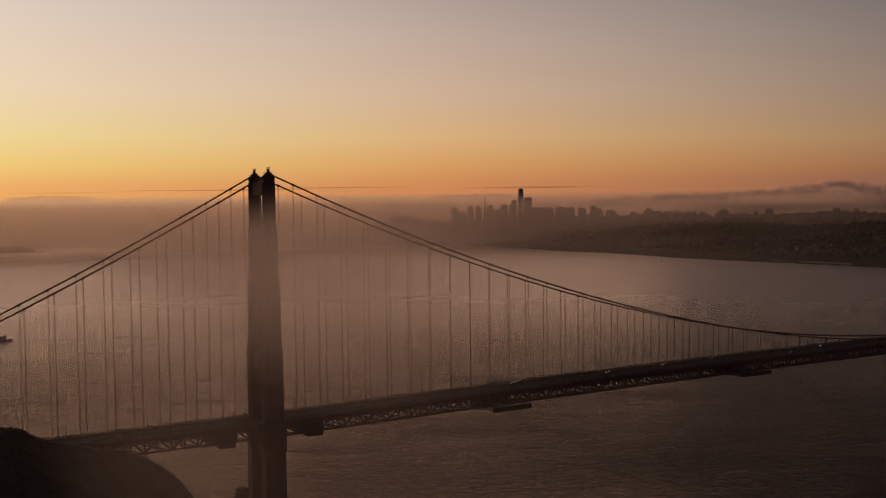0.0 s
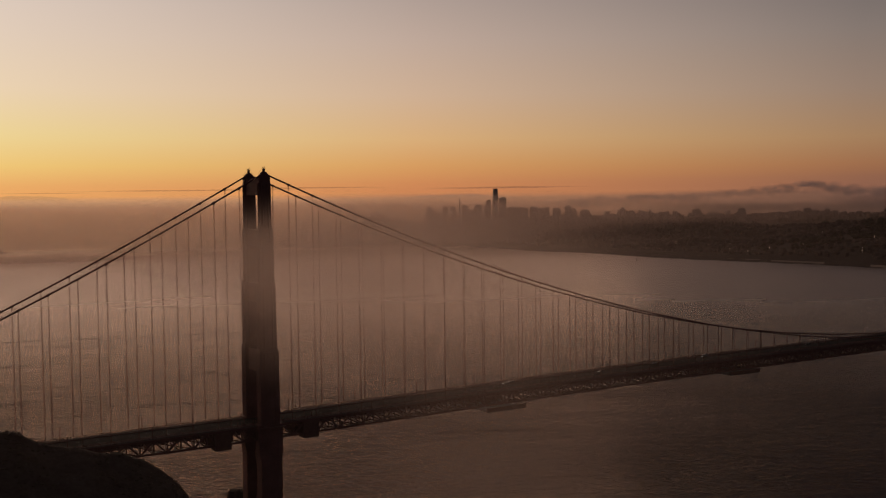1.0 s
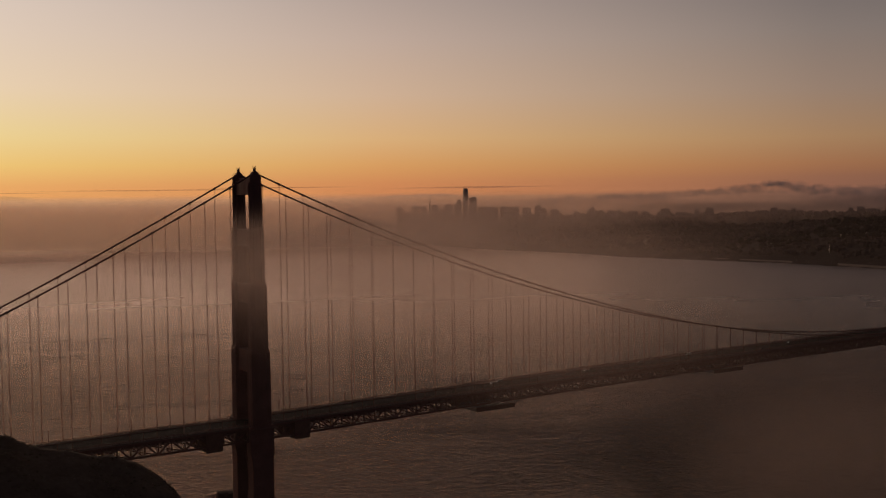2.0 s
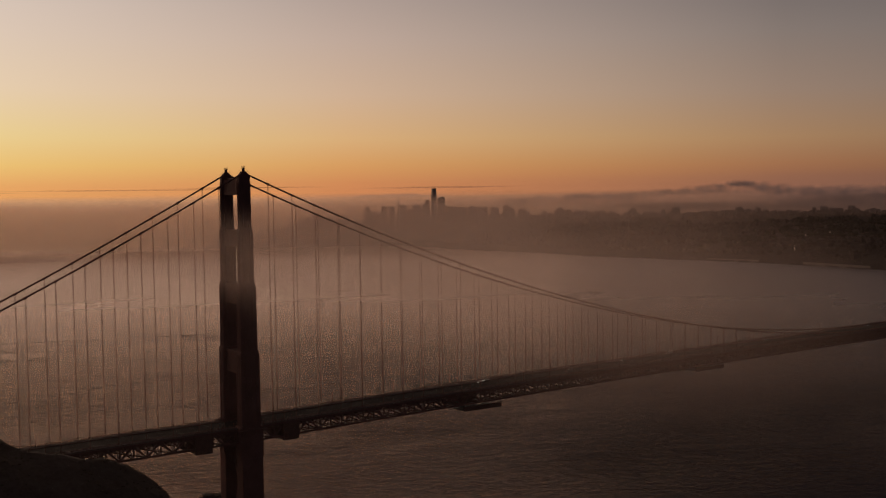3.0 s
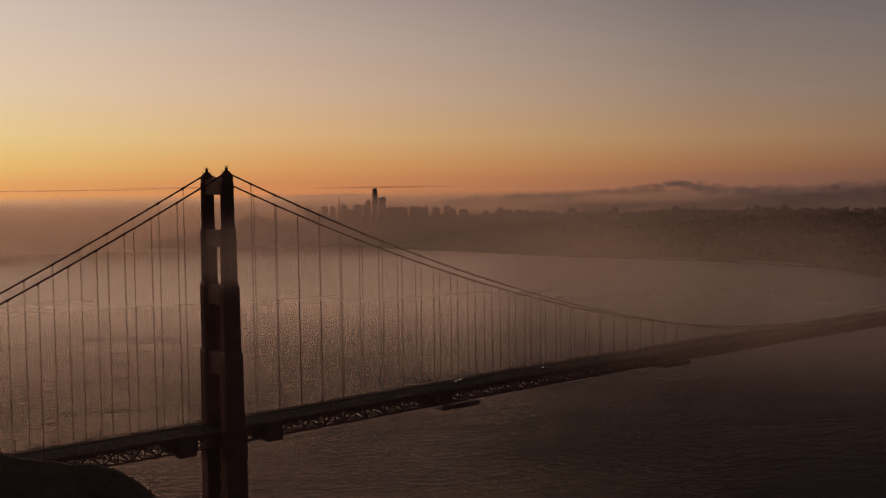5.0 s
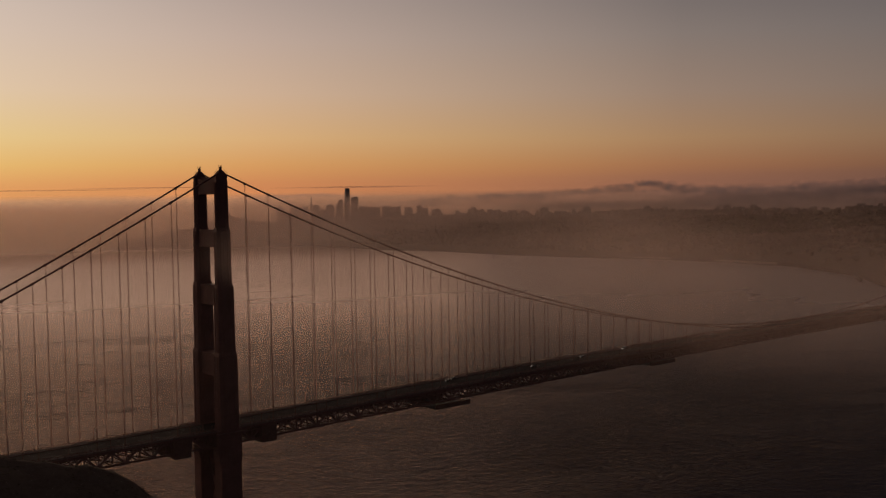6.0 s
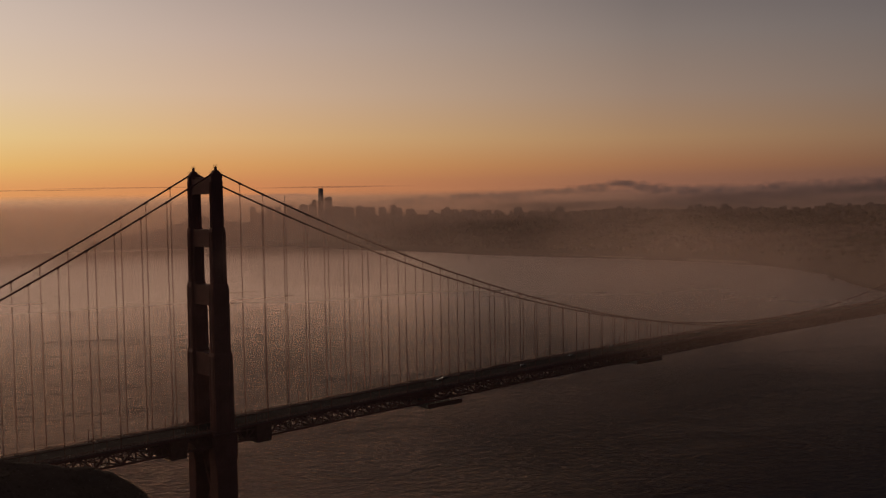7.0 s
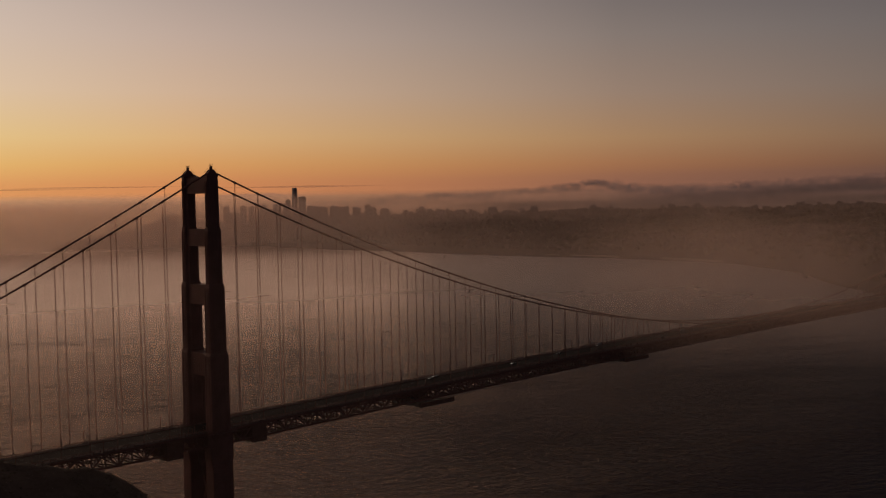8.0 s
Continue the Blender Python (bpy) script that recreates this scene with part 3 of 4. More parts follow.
bushes = Shape()
rng = random.Random(5)
for _ in range(5200):
    x, y = rng.uniform(-330, -40), rng.uniform(-190, -22)
    z = headland_height(x, y)
    if z < 26 or noise.noise(Vector((x / 22, y / 22, 9.0))) < -0.1:
        continue
    w, h = rng.uniform(0.5, 1.3), rng.uniform(0.15, 0.5)
    pts = []
    for lev, rad in ((-0.3, 0.8), (0.5, 1.0), (1.0, 0.4)):
        pts += [(x + w * rad * rng.uniform(0.7, 1.3) * math.cos(6.283 * k / 6), y + w * rad * rng.uniform(0.7, 1.3) * math.sin(6.283 * k / 6), z + h * lev * rng.uniform(0.8, 1.2)) for k in range(6)]
    bushes.add(pts, [(l * 6 + k, l * 6 + (k + 1) % 6, (l + 1) * 6 + (k + 1) % 6, (l + 1) * 6 + k) for l in range(2) for k in range(6)] + [[12 + k for k in range(6)]])
solid("scrub", bushes, SCRUB, "low dark coastal scrub covering the headland", "scrub", kind="stuff")


# ---------------------------------------------------------------- the suspension bridge
PANEL = 15.24           # hanger spacing
SIDE = 13.72            # half the distance between the cables
SPAN = 1280.2
TOP = 223.0             # cable at the tower


def deck_z(x):
    if x < 0:
        return 72.9 + 0.006 * x
    return 72.9 + 6.4 * (1 - ((x - SPAN / 2) / (SPAN / 2)) ** 2)


def cable_z(x):
    if x >= 0:
        return TOP - 4 * 143.3 * (x / SPAN) * (1 - x / SPAN)
    k = -x / PANEL
    return max(TOP - 8.72 * k + 0.068 * k * k, deck_z(x) - 1)


bridge = thing("suspension_bridge", "orange-red steel suspension bridge half veiled in mist", "bridge")


def stepped(a, b, n):
    """A leg's plan: a rectangle whose corners step in."""
    return [(a - 2 * n, -b), (a - 2 * n, -b + 0), (a - n, -b), (a - n, -b + n), (a, -b + n), (a, b - n), (a - n, b - n), (a - n, b),
            (-a + n, b), (-a + n, b - n), (-a, b - n), (-a, -b + n), (-a + n, -b + n), (-a + n, -b)][2:]


#        foot   head   length  width
SHAFTS = ((13.0, 55.0, 12.3, 8.2), (55.0, 118.5, 11.9, 7.8), (118.5, 158.0, 10.3, 6.3), (158.0, 190.5, 8.7, 4.6), (190.5, 219.5, 7.3, 3.4))


def tower_leg(side):
    y = side * SIDE
    leg = part("tower_leg", Shape().prism(stepped(6.6, 4.7, 0.3), 13.0, 55.0, 0.97, 0.97, (0, y)), STEEL, bridge, "fluted steel tower leg, stepping in towards the top")
    for z0, z1, lx, wy in SHAFTS[1:]:
        s = Shape().prism(stepped(lx / 2, wy / 2, 0.22), z0, z1 - 1.8, 0.985, 0.97, (0, y))
        # capping course, narrowed in two steps at the head of each length
        s.prism(stepped(lx / 2 * 0.985 - 0.06, wy / 2 * 0.97 - 0.06, 0.25), z1 - 1.8, z1 - 0.9, 0.95, 0.93, (0, y))
        s.prism(stepped(lx / 2 * 0.95, wy / 2 * 0.93, 0.25), z1 - 0.9, z1 + 0.02, 0.95, 0.93, (0, y))
        part("shaft", s, STEEL, leg)
        ribs = Shape()
        for k in (-0.28, 0.0, 0.28):
            for f in (-1, 1):
                ribs.beam((k * lx, y + f * wy / 2, z0 + 0.4), (k * lx * 0.985, y + f * wy / 2 * 0.97, z1 - 2.4), 0.9 if k else 1.2, 0.36)
        for k in (-0.25, 0.25):
            for f in (-1, 1):
                ribs.beam((f * lx / 2, y + k * wy, z0 + 0.4), (f * lx / 2 * 0.985, y + k * wy * 0.97, z1 - 2.4), 0.36, 0.5)
        part("rib", ribs, STEEL, leg)
    # widened bracket under the roadway
    s = Shape().prism(stepped(6.3, 3.9, 0.3), 51.5, 57.0, 1.16, 1.05, (0, y)).prism(stepped(7.3, 4.1, 0.3), 57.0, 73.5, 1.0, 1.0, (0, y))
    part("bracket", s, STEEL, leg)
    # saddle housing, beacon and rail at the very top
    cap = Shape()
    cap.add([(-3.6, y - 1.6, 219.4), (3.6, y - 1.6, 219.4), (3.6, y + 1.6, 219.4), (-3.6, y + 1.6, 219.4),
             (-3.3, y - 1.5, 221.2), (3.3, y - 1.5, 221.2), (3.3, y + 1.5, 221.2), (-3.3, y + 1.5, 221.2),
             (-1.2, y - 1.3, 223.8), (1.2, y - 1.3, 223.8), (1.2, y + 1.3, 223.8), (-1.2, y + 1.3, 223.8)],
            [(3, 2, 1, 0), (0, 1, 5, 4), (1, 2, 6, 5), (2, 3, 7, 6), (3, 0, 4, 7), (4, 5, 9, 8), (5, 6, 10, 9), (6, 7, 11, 10), (7, 4, 8, 11), (8, 9, 10, 11)])
    part("saddle_housing", cap, STEEL, leg)
    part("beacon", Shape().round(0, y, 223.7, 225.6, 0.95, 0.8).round(0, y, 225.6, 226.1, 0.5, 0.3), STEEL, leg, "round beacon housing")
    rail = Shape()
    for k in range(6):
        a = k * math.pi / 3
        rail.round(0.95 * math.cos(a), y + 0.95 * math.sin(a), 225.3, 226.6 + 0.5 * (k % 2), 0.09, None, 5)
    for k in range(12):
        a, b = k * math.pi / 6, (k + 1) * math.pi / 6
        rail.beam((0.95 * math.cos(a), y + 0.95 * math.sin(a), 226.4), (0.95 * math.cos(b), y + 0.95 * math.sin(b), 226.4), 0.1, 0.1)
    part("top_rail", rail, STEEL, leg)
    guard = Shape()
    guard.beam((-3.3, y - 1.5, 221.3), (3.3, y - 1.5, 221.3), 0.08, 0.08).beam((-3.3, y + 1.5, 221.3), (3.3, y + 1.5, 221.3), 0.08, 0.08)
    for f in (-1, 1):
        guard.beam((f * 3.3, y - 1.5, 222.2), (f * 1.3, y - 1.5, 224.6), 0.08, 0.08)
        guard.beam((f * 3.3, y + 1.5, 222.2), (f * 1.3, y + 1.5, 224.6), 0.08, 0.08)
        guard.beam((f * 3.3, y - 1.5, 221), (f * 3.3, y - 1.5, 222.2), 0.08, 0.08)
    part("walk_rail", guard, STEEL, leg)
    part("pier_block", Shape().prism(stepped(11, 8, 1.5), -4, 9.0, 1, 1, (0, y)).prism(stepped(9.0, 6.2, 1.0), 9.0, 13.0, 0.95, 0.95, (0, y)), CONCRETE, leg)


for side in (-1, 1):
    tower_leg(side)

#          foot   head    thick  leg half-width there
for z0, z1, thick, half in ((210.2, 219.3, 4.6, 1.6), (179.6, 189.6, 5.6, 2.2), (145.6, 157.2, 6.6, 2.8), (104.0, 117.2, 7.6, 3.4)):
    y0 = SIDE - half + 0.1
    s = Shape().box(0, 0, (z0 + z1) / 2, thick, 2 * y0, z1 - z0)
    part_ob = part("portal_strut", s, STEEL, bridge, "deep panelled cross strut between the tower legs")
    trim = Shape()
    for f in (-1, 1):
        trim.box(f * thick / 2, 0, z1 - 0.7, 0.5, 2 * y0 - 0.2, 1.0).box(f * thick / 2, 0, z0 + 0.7, 0.5, 2 * y0 - 0.2, 1.0)
        for k in range(-4, 5):
            trim.box(f * thick / 2, k * y0 / 4.6, (z0 + z1) / 2, 0.14, 0.9, z1 - z0 - 2.6)
    part("panel_trim", trim, STEEL, part_ob)
    for f in (-1, 1):       # stepped brackets in the corners below and above
        corner = Shape()
        for k in range(3):
            corner.box(0, f * (y0 - 0.5 - 0.55 * (2 - k)), z0 - 0.5 - 0.8 * (2 - k) + 0.01, thick * 0.92, 1.1, 0.9)
        part("corner_bracket", corner, STEEL, part_ob)
        part("upper_bracket", Shape().box(0, f * (y0 - 0.8), z1 + 0.6, thick * 0.9, 1.6, 1.3), STEEL, part_ob)
for f in (-1, 1):           # cross bracing below the roadway
    part("cross_brace", Shape().beam((0, -f * 10.5, 16), (0, f * 10.5, 56), 3.0, 2.6), STEEL, bridge)
# crown of the top strut: two shallow arms that dip between the saddles
s = Shape()
for f in (-1, 1):
    s.beam((0, f * 12.4, 220.4), (0, f * 0.0, 219.2), 2.2, 0.9)
part("crown_strut", s, STEEL, bridge)

FIRST, LAST = -21, 78       # bays of the deck, counted from the tower
for side in (-1, 1):
    y = side * SIDE
    pts = [(x, y, cable_z(x)) for x in np.arange(FIRST * PANEL, -0.1, PANEL / 2)] + [(x, y, cable_z(x)) for x in np.arange(0, LAST * PANEL + 1, PANEL / 2)]
    cable = part("main_cable", Shape().tube(pts, 0.5, 8), CABLE, bridge, "thick round main cable", True)
    for k in range(FIRST + 2, LAST + 1):
        if k == 0:
            continue
        x, z, low = k * PANEL, cable_z(k * PANEL), deck_z(k * PANEL) - 0.4
        if z - low < 1.2:
            continue
        slope = math.atan((cable_z(x + 1) - cable_z(x - 1)) / 2)
        dx, dz = 0.75 * math.cos(slope), 0.75 * math.sin(slope)
        part("cable_band", Shape().tube([(x - dx, y, z - dz), (x + dx, y, z + dz)], 0.68, 8).box(x, y, z - 0.8, 0.8, 0.5, 0.7), CABLE, cable)
        rope = Shape()
        for f in (-0.22, 0.22):
            rope.tube([(x + f, y, low), (x + f, y, z - 0.3)], 0.095, 5)
        part("hanger", rope, CABLE, bridge)


def bay_meshes():
    """The pieces of one bay of the deck, two floor beams long, with the origin at its start on the roadway."""
    L = PANEL
    out = {}
    out["road_slab"] = (Shape().box(L / 2, 0, -0.2, L, 19.2, 0.4), ASPHALT)
    for f, tail in ((-1, ""), (1, " ")):
        out["sidewalk" + tail] = (Shape().box(L / 2, f * 11.5, -0.05, L, 3.8, 0.5), CONCRETE)
        kerb = Shape().box(L / 2, f * 9.45, 0.12, L, 0.3, 0.5)
        for k in range(4):
            kerb.box((k + 0.5) * L / 4, f * 9.45, 0.62, 0.14, 0.14, 0.6)
        kerb.box(L / 2, f * 9.45, 0.92, L, 0.12, 0.14)
        out["guard_kerb" + tail] = (kerb, STEEL)
        rail = Shape().box(L / 2, f * 13.3, 1.25, L, 0.22, 0.18).box(L / 2, f * 13.3, 0.32, L, 0.16, 0.14)
        for k in range(4):
            rail.box((k + 0.5) * L / 4, f * 13.3, 0.7, 0.26, 0.26, 1.3)
        for k in range(24):
            rail.box((k + 0.5) * L / 24, f * 13.3, 0.78, 0.12, 0.06, 0.9)
        out["railing" + tail] = (rail, STEEL)
    beams = Shape()
    for k in (0, 1):
        x = (k + 0.5) * L / 2
        beams.box(x, 0, -1.6, 0.5, 26.2, 2.2).box(x, 0, -2.75, 0.9, 26.2, 0.12)
    for k in range(-4, 5):
        beams.box(L / 2, k * 2.3, -0.75, L, 0.3, 0.7)
    out["floor_beam"] = (beams, STEEL)
    lateral = Shape()
    for f in (-1, 1):
        lateral.beam((0, f * 13.2, -8.5), (L / 2, -f * 0.0, -8.5), 0.8, 0.6)
        lateral.beam((L / 2, 0, -8.5), (L, f * 13.2, -8.5), 0.8, 0.6)
    for x in (0.25, L / 2):
        lateral.box(x, 0, -8.6, 0.55, 26.6, 0.8)
        lateral.beam((x, -13.0, -8.5), (x, -6, -2.6), 0.35, 0.35).beam((x, 13.0, -8.5), (x, 6, -2.6), 0.35, 0.35)
    out["lateral_brace"] = (lateral, STEEL)
    for f, name in ((-1, "truss_panel"), (1, "truss_panel ")):
        t = Shape()
        y = f * SIDE
        t.box(L / 2, y, -0.8, L, 0.9, 1.2).box(L / 2, y, -8.5, L, 0.9, 1.1)
        for x in (0.0, L / 2):
            t.box(x + 0.35, y, -4.4, 0.7, 0.6, 6.4)
            t.box(x + L / 4, y, -3.2, 0.4, 0.5, 4.4)
        t.beam((0.2, y, -8.3), (L / 2, y, -1.0), 0.6, 0.85).beam((L / 2, y, -1.0), (L - 0.2, y, -8.3), 0.6, 0.85)
        t.box(L / 2, y, -1.7, 2.6, 0.5, 1.3).box(0.9, y, -7.7, 2.2, 0.5, 1.3)
        t.box(L / 2, y, -2.9, L, 0.5, 0.5)
        out[name] = (t, STEEL)
    return {k: s.mesh(k.strip(), m) for k, (s, m) in out.items()}


BAY = bay_meshes()
for k in range(FIRST, LAST):
    x = k * PANEL
    z, z1 = deck_z(x), deck_z(x + PANEL)
    m = pose(x, 0, z, 0, -math.degrees(math.atan2(z1 - z, PANEL)), 0)
    for name, data in BAY.items():
        part(name.strip(), data, None, bridge, at=m)
dashes = Shape()
for k in range(-30, 118):
    x = k * 9.6
    for y in (-6.3, -3.15, 3.15, 6.3):
        dashes.box(x, y, deck_z(x) + 0.012, 3.0, 0.14, 0.016)
tagged(part("lane_marking", dashes, ROAD_PAINT, bridge), "pale dashed lane marks", kind="stuff")

# street lamps on both walks, one every three hangers
lamp_pole = Shape().round(0, 0, -0.1, 7.2, 0.2, 0.13, 8).round(0, 0, 0, 1.1, 0.34, 0.24, 8)
arm = Shape().tube([(0, 0, 6.9), (0, -0.5, 7.5), (0, -1.4, 7.75), (0, -2.2, 7.7)], 0.1, 6)
head = Shape().box(0, -2.5, 7.6, 0.45, 1.0, 0.32, 0, 0.75)
POLE, ARM, HEAD = lamp_pole.mesh("pole", STEEL), arm.mesh("arm", STEEL), head.mesh("lamp_head", PAINT)
for k in range(-6, 25):
    x = 22.86 + k * 45.72
    for side in (-1, 1):
        m = pose(x, side * 12.9, deck_z(x) + 0.15, 0, 0, 0 if side > 0 else 180)
        p = part("street_lamp", POLE, None, bridge, at=m)
        part("arm", ARM, None, p)
        part("lamp_head", HEAD, None, p)

# short posts and a call box group where the walk passes round the tower
for side in (-1, 1):
    for x in (-19, -16.5, -9.5, -8.0, 9.0, 17.0, 27.5):
        part("walk_post", Shape().round(x, side * 13.5, deck_z(x), deck_z(x) + 3.2, 0.16, 0.12, 6).box(x, side * 13.5, deck_z(x) + 3.3, 0.5, 0.3, 0.4), STEEL, bridge)
for side in (-1, 1):
    bay = Shape().box(0, side * 18.8, 71.9, 17, 3.2, 0.6)
    for k in range(10):
        bay.box(-8.2 + 1.82 * k, side * 20.2, 72.8, 0.2, 0.2, 1.3)
    bay.box(0, side * 20.2, 73.45, 17, 0.2, 0.18)
    part("tower_walk", bay, STEEL, bridge)


# ---- maintenance platforms hung below the deck
def platform(x0, x1, low, high, deep, label, screened):
    z = deck_z((x0 + x1) / 2)
    t = thing("maintenance_platform", label, "platform", pose((x0 + x1) / 2, 0, z), "platforms under the bridge")
    w = x1 - x0
    part("floor", Shape().box(0, 0, low - z + 0.25, w, deep, 0.5), HULL, t)
    for f in (-1, 1):
        y = f * (deep / 2 - 0.1)
        if screened:
            part("screen", Shape().box(0, y, (low + high) / 2 - z + 0.2, w, 0.25, high - low - 0.5), TARP, t, "weathered sheeting")
        else:
            part("screen", Shape().box(0, y, low - z + 1.7, w, 0.25, 2.6), TARP, t, "weathered sheeting")
        rail = Shape()
        for k in range(int(w / 2.5) + 1):
            rail.box(-w / 2 + 0.2 + k * (w - 0.4) / int(w / 2.5), y - f * 0.3, (low + high) / 2 - z, 0.25, 0.25, high - low)
        part("hanger_frame", rail, HULL, t)
        if screened:
            part("end_screen", Shape().box(f * (w / 2 - 0.1), 0, (low + high) / 2 - z + 0.2, 0.25, deep - 0.6, high - low - 0.6), TARP, t)


platform(-33.5, -23.5, 61.2, 71.8, 31.0, "sheeted maintenance platform hung under the bridge truss", True)
platform(21.5, 31.5, 62.0, 72.4, 30.5, "sheeted maintenance platform hung under the bridge truss", True)
platform(153, 184, 62.6, 66.9, 31.5, "long open maintenance platform below the bridge truss", False)
platform(377, 409, 66.0, 69.6, 31.5, "long open maintenance platform below the bridge truss", False)


# ---- cars on the roadway
def car(x, y, paint, south, van=False):
    m = pose(x, y, deck_z(x) + 0.02, 0, 0, 0 if south else 180)
    c = thing("van" if van else "car", "white delivery van with headlights on crossing the bridge" if van else "small car with headlights on crossing the bridge", "car", m, "traffic on the bridge")
    l, h = (5.6, 2.2) if van else (4.5, 1.45)
    s = Shape()
    side = [(-l / 2, 0.35), (-l / 2, 0.95), (-l / 2 * 0.9, h * 0.97 if van else 1.0), (l / 2 * 0.55, h * 0.97 if van else 1.02), (l / 2 * 0.98, 0.85), (l / 2, 0.4)]
    s.add([(a, -0.9, b) for a, b in side] + [(a, 0.9, b) for a, b in side], [list(range(6)), list(range(11, 5, -1))] + [(i, i + 6, (i + 1) % 6 + 6, (i + 1) % 6) for i in range(6)])
    part("body", s, paint, c)
    if not van:
        part("cabin", Shape().box(-0.3, 0, 1.2, 2.5, 1.55, 0.5, 0, 0.78), CAR_GLASS, c)
    else:
        part("windscreen", Shape().box(2.0, 0, 1.55, 0.9, 1.6, 0.7, 0, 0.9), CAR_GLASS, c)
    for a in (-l * 0.3, l * 0.32):
        for f in (-1, 1):
            wheel = [(0.33 * math.cos(k * 0.785), 0.33 * math.sin(k * 0.785)) for k in range(8)]
            part("wheel", Shape().add([(a + p, f * 0.74, 0.33 + q) for p, q in wheel] + [(a + p, f * 0.94, 0.33 + q) for p, q in wheel],
                                      [list(range(8)), list(range(15, 7, -1))] + [(i, (i + 1) % 8, (i + 1) % 8 + 8, i + 8) for i in range(8)]), RUBBER, c)
    for f in (-1, 1):
        part("headlight", Shape().box(l / 2 - 0.03, f * 0.62, 0.68, 0.14, 0.36, 0.2), HEADLIGHT, c)
        part("tail_light", Shape().box(-l / 2 - 0.02, f * 0.66, 0.8, 0.08, 0.3, 0.2), TAIL, c)


rng = random.Random(21)
for x, y, south, van in ((181, 4.7, False, False), (188, 7.9, False, False),
                         (262, 1.6, False, False), (318, 4.7, False, False), (372, 7.9, False, True),
                         (440, -7.9, True, False), (488, 4.7, False, False), (640, 7.9, False, False)):
    car(x, y, CAR_PAINT[1] if van else rng.choice((CAR_PAINT[0], CAR_PAINT[2], CAR_PAINT[2])), south, van)

# ---------------------------------------------------------------- small things on the water
rock = Shape()
rng = random.Random(8)
for x, y, w, d, h in ((4, 69, 12, 11, 12), (10, 73, 12, 12, 10)):
    ring = [(w / 2 * rng.uniform(0.85, 1.15) * math.cos(6.283 * k / 9), d / 2 * rng.uniform(0.85, 1.15) * math.sin(6.283 * k / 9)) for k in range(9)]
    rock.prism(ring, -4, h * 0.55, 0.9, 0.9, (x, y)).prism([(a * 0.88, b * 0.88) for a, b in ring], h * 0.55, h, 0.72, 0.7, (x, y))
solid("rock", rock, ROCK, "dark flat-topped rock at the foot of the bridge tower", "rock")

tug = thing("tugboat", "small dark tugboat under way on the bay", "boat", pose(-72, 1066, 0, 0, 0, -14))
hullring = [(-13, -3.6), (4, -4.0), (10, -2.4), (14, 0), (10, 2.4), (4, 4.0), (-13, 3.6)]
part("hull", Shape().prism([(a * 0.92, b * 0.85) for a, b in hullring], -1.0, 2.6, 1.09, 1.17), HULL, tug)
part("wheelhouse", Shape().box(1, 0, 4.6, 7, 4.6, 4.2).box(2, 0, 7.8, 4.2, 3.6, 2.4, 0, 0.9), PAINT, tug)
part("funnel", Shape().round(-3.8, 0, 2.4, 7.6, 1.1, 1.0), HULL, tug)
part("mast", Shape().round(1.2, 0, 8.8, 13.5, 0.22, 0.12, 6).box(1.2, 0, 11.6, 0.2, 2.6, 0.2), HULL, tug)
part("bulwark", Shape().box(9.5, 0, 3.0, 4.0, 4.2, 1.0, 0, 0.8), HULL, tug)

wake = Shape()
pts = [Vector((-84, 1069, 0)), Vector((-20, 1053, 0)), Vector((41, 1034, 0)), Vector((156, 1005, 0)), Vector((279, 962, 0)), Vector((420, 905, 0))]
for a, b in zip(pts, pts[1:]):
    d = (b - a).normalized()
    n = 6
    for k in range(n):
        p, q = a + (b - a) * (k / n), a + (b - a) * ((k + 0.97) / n)
        wake.beam((p.x, p.y, 0.05), (q.x, q.y, 0.05), rng.uniform(1.6, 3.4), 0.16)
solid("wake", wake, WAKE, "thin dark line of a wake on the water", "wake", kind="stuff")

buoy = thing("buoy", "small dark channel buoy floating off the shore", "buoy", pose(1978, 1980, 0))
part("float", Shape().round(0, 0, -0.8, 1.6, 2.6, 2.3), HULL, buoy)
part("mast", Shape().round(0, 0, 1.5, 9.0, 1.3, 0.7, 8).round(0, 0, 9.0, 10.4, 1.0, 0.5, 8), HULL, buoy)

island = Shape()
for i in range(26):
    k = i / 25
    h = 26 * math.sin(math.pi * k) ** 0.6 + 5 * noise.noise(Vector((k * 9, 2.2, 0)))
    island.round(120 + 170 * k, 4240 - 30 * k, -2, max(3, h), 20, 11, 9)
solid("island", island, ROCK, "low rocky island dim in the mist", "island", kind="structure")

# ---------------------------------------------------------------- cloud and drifting mist


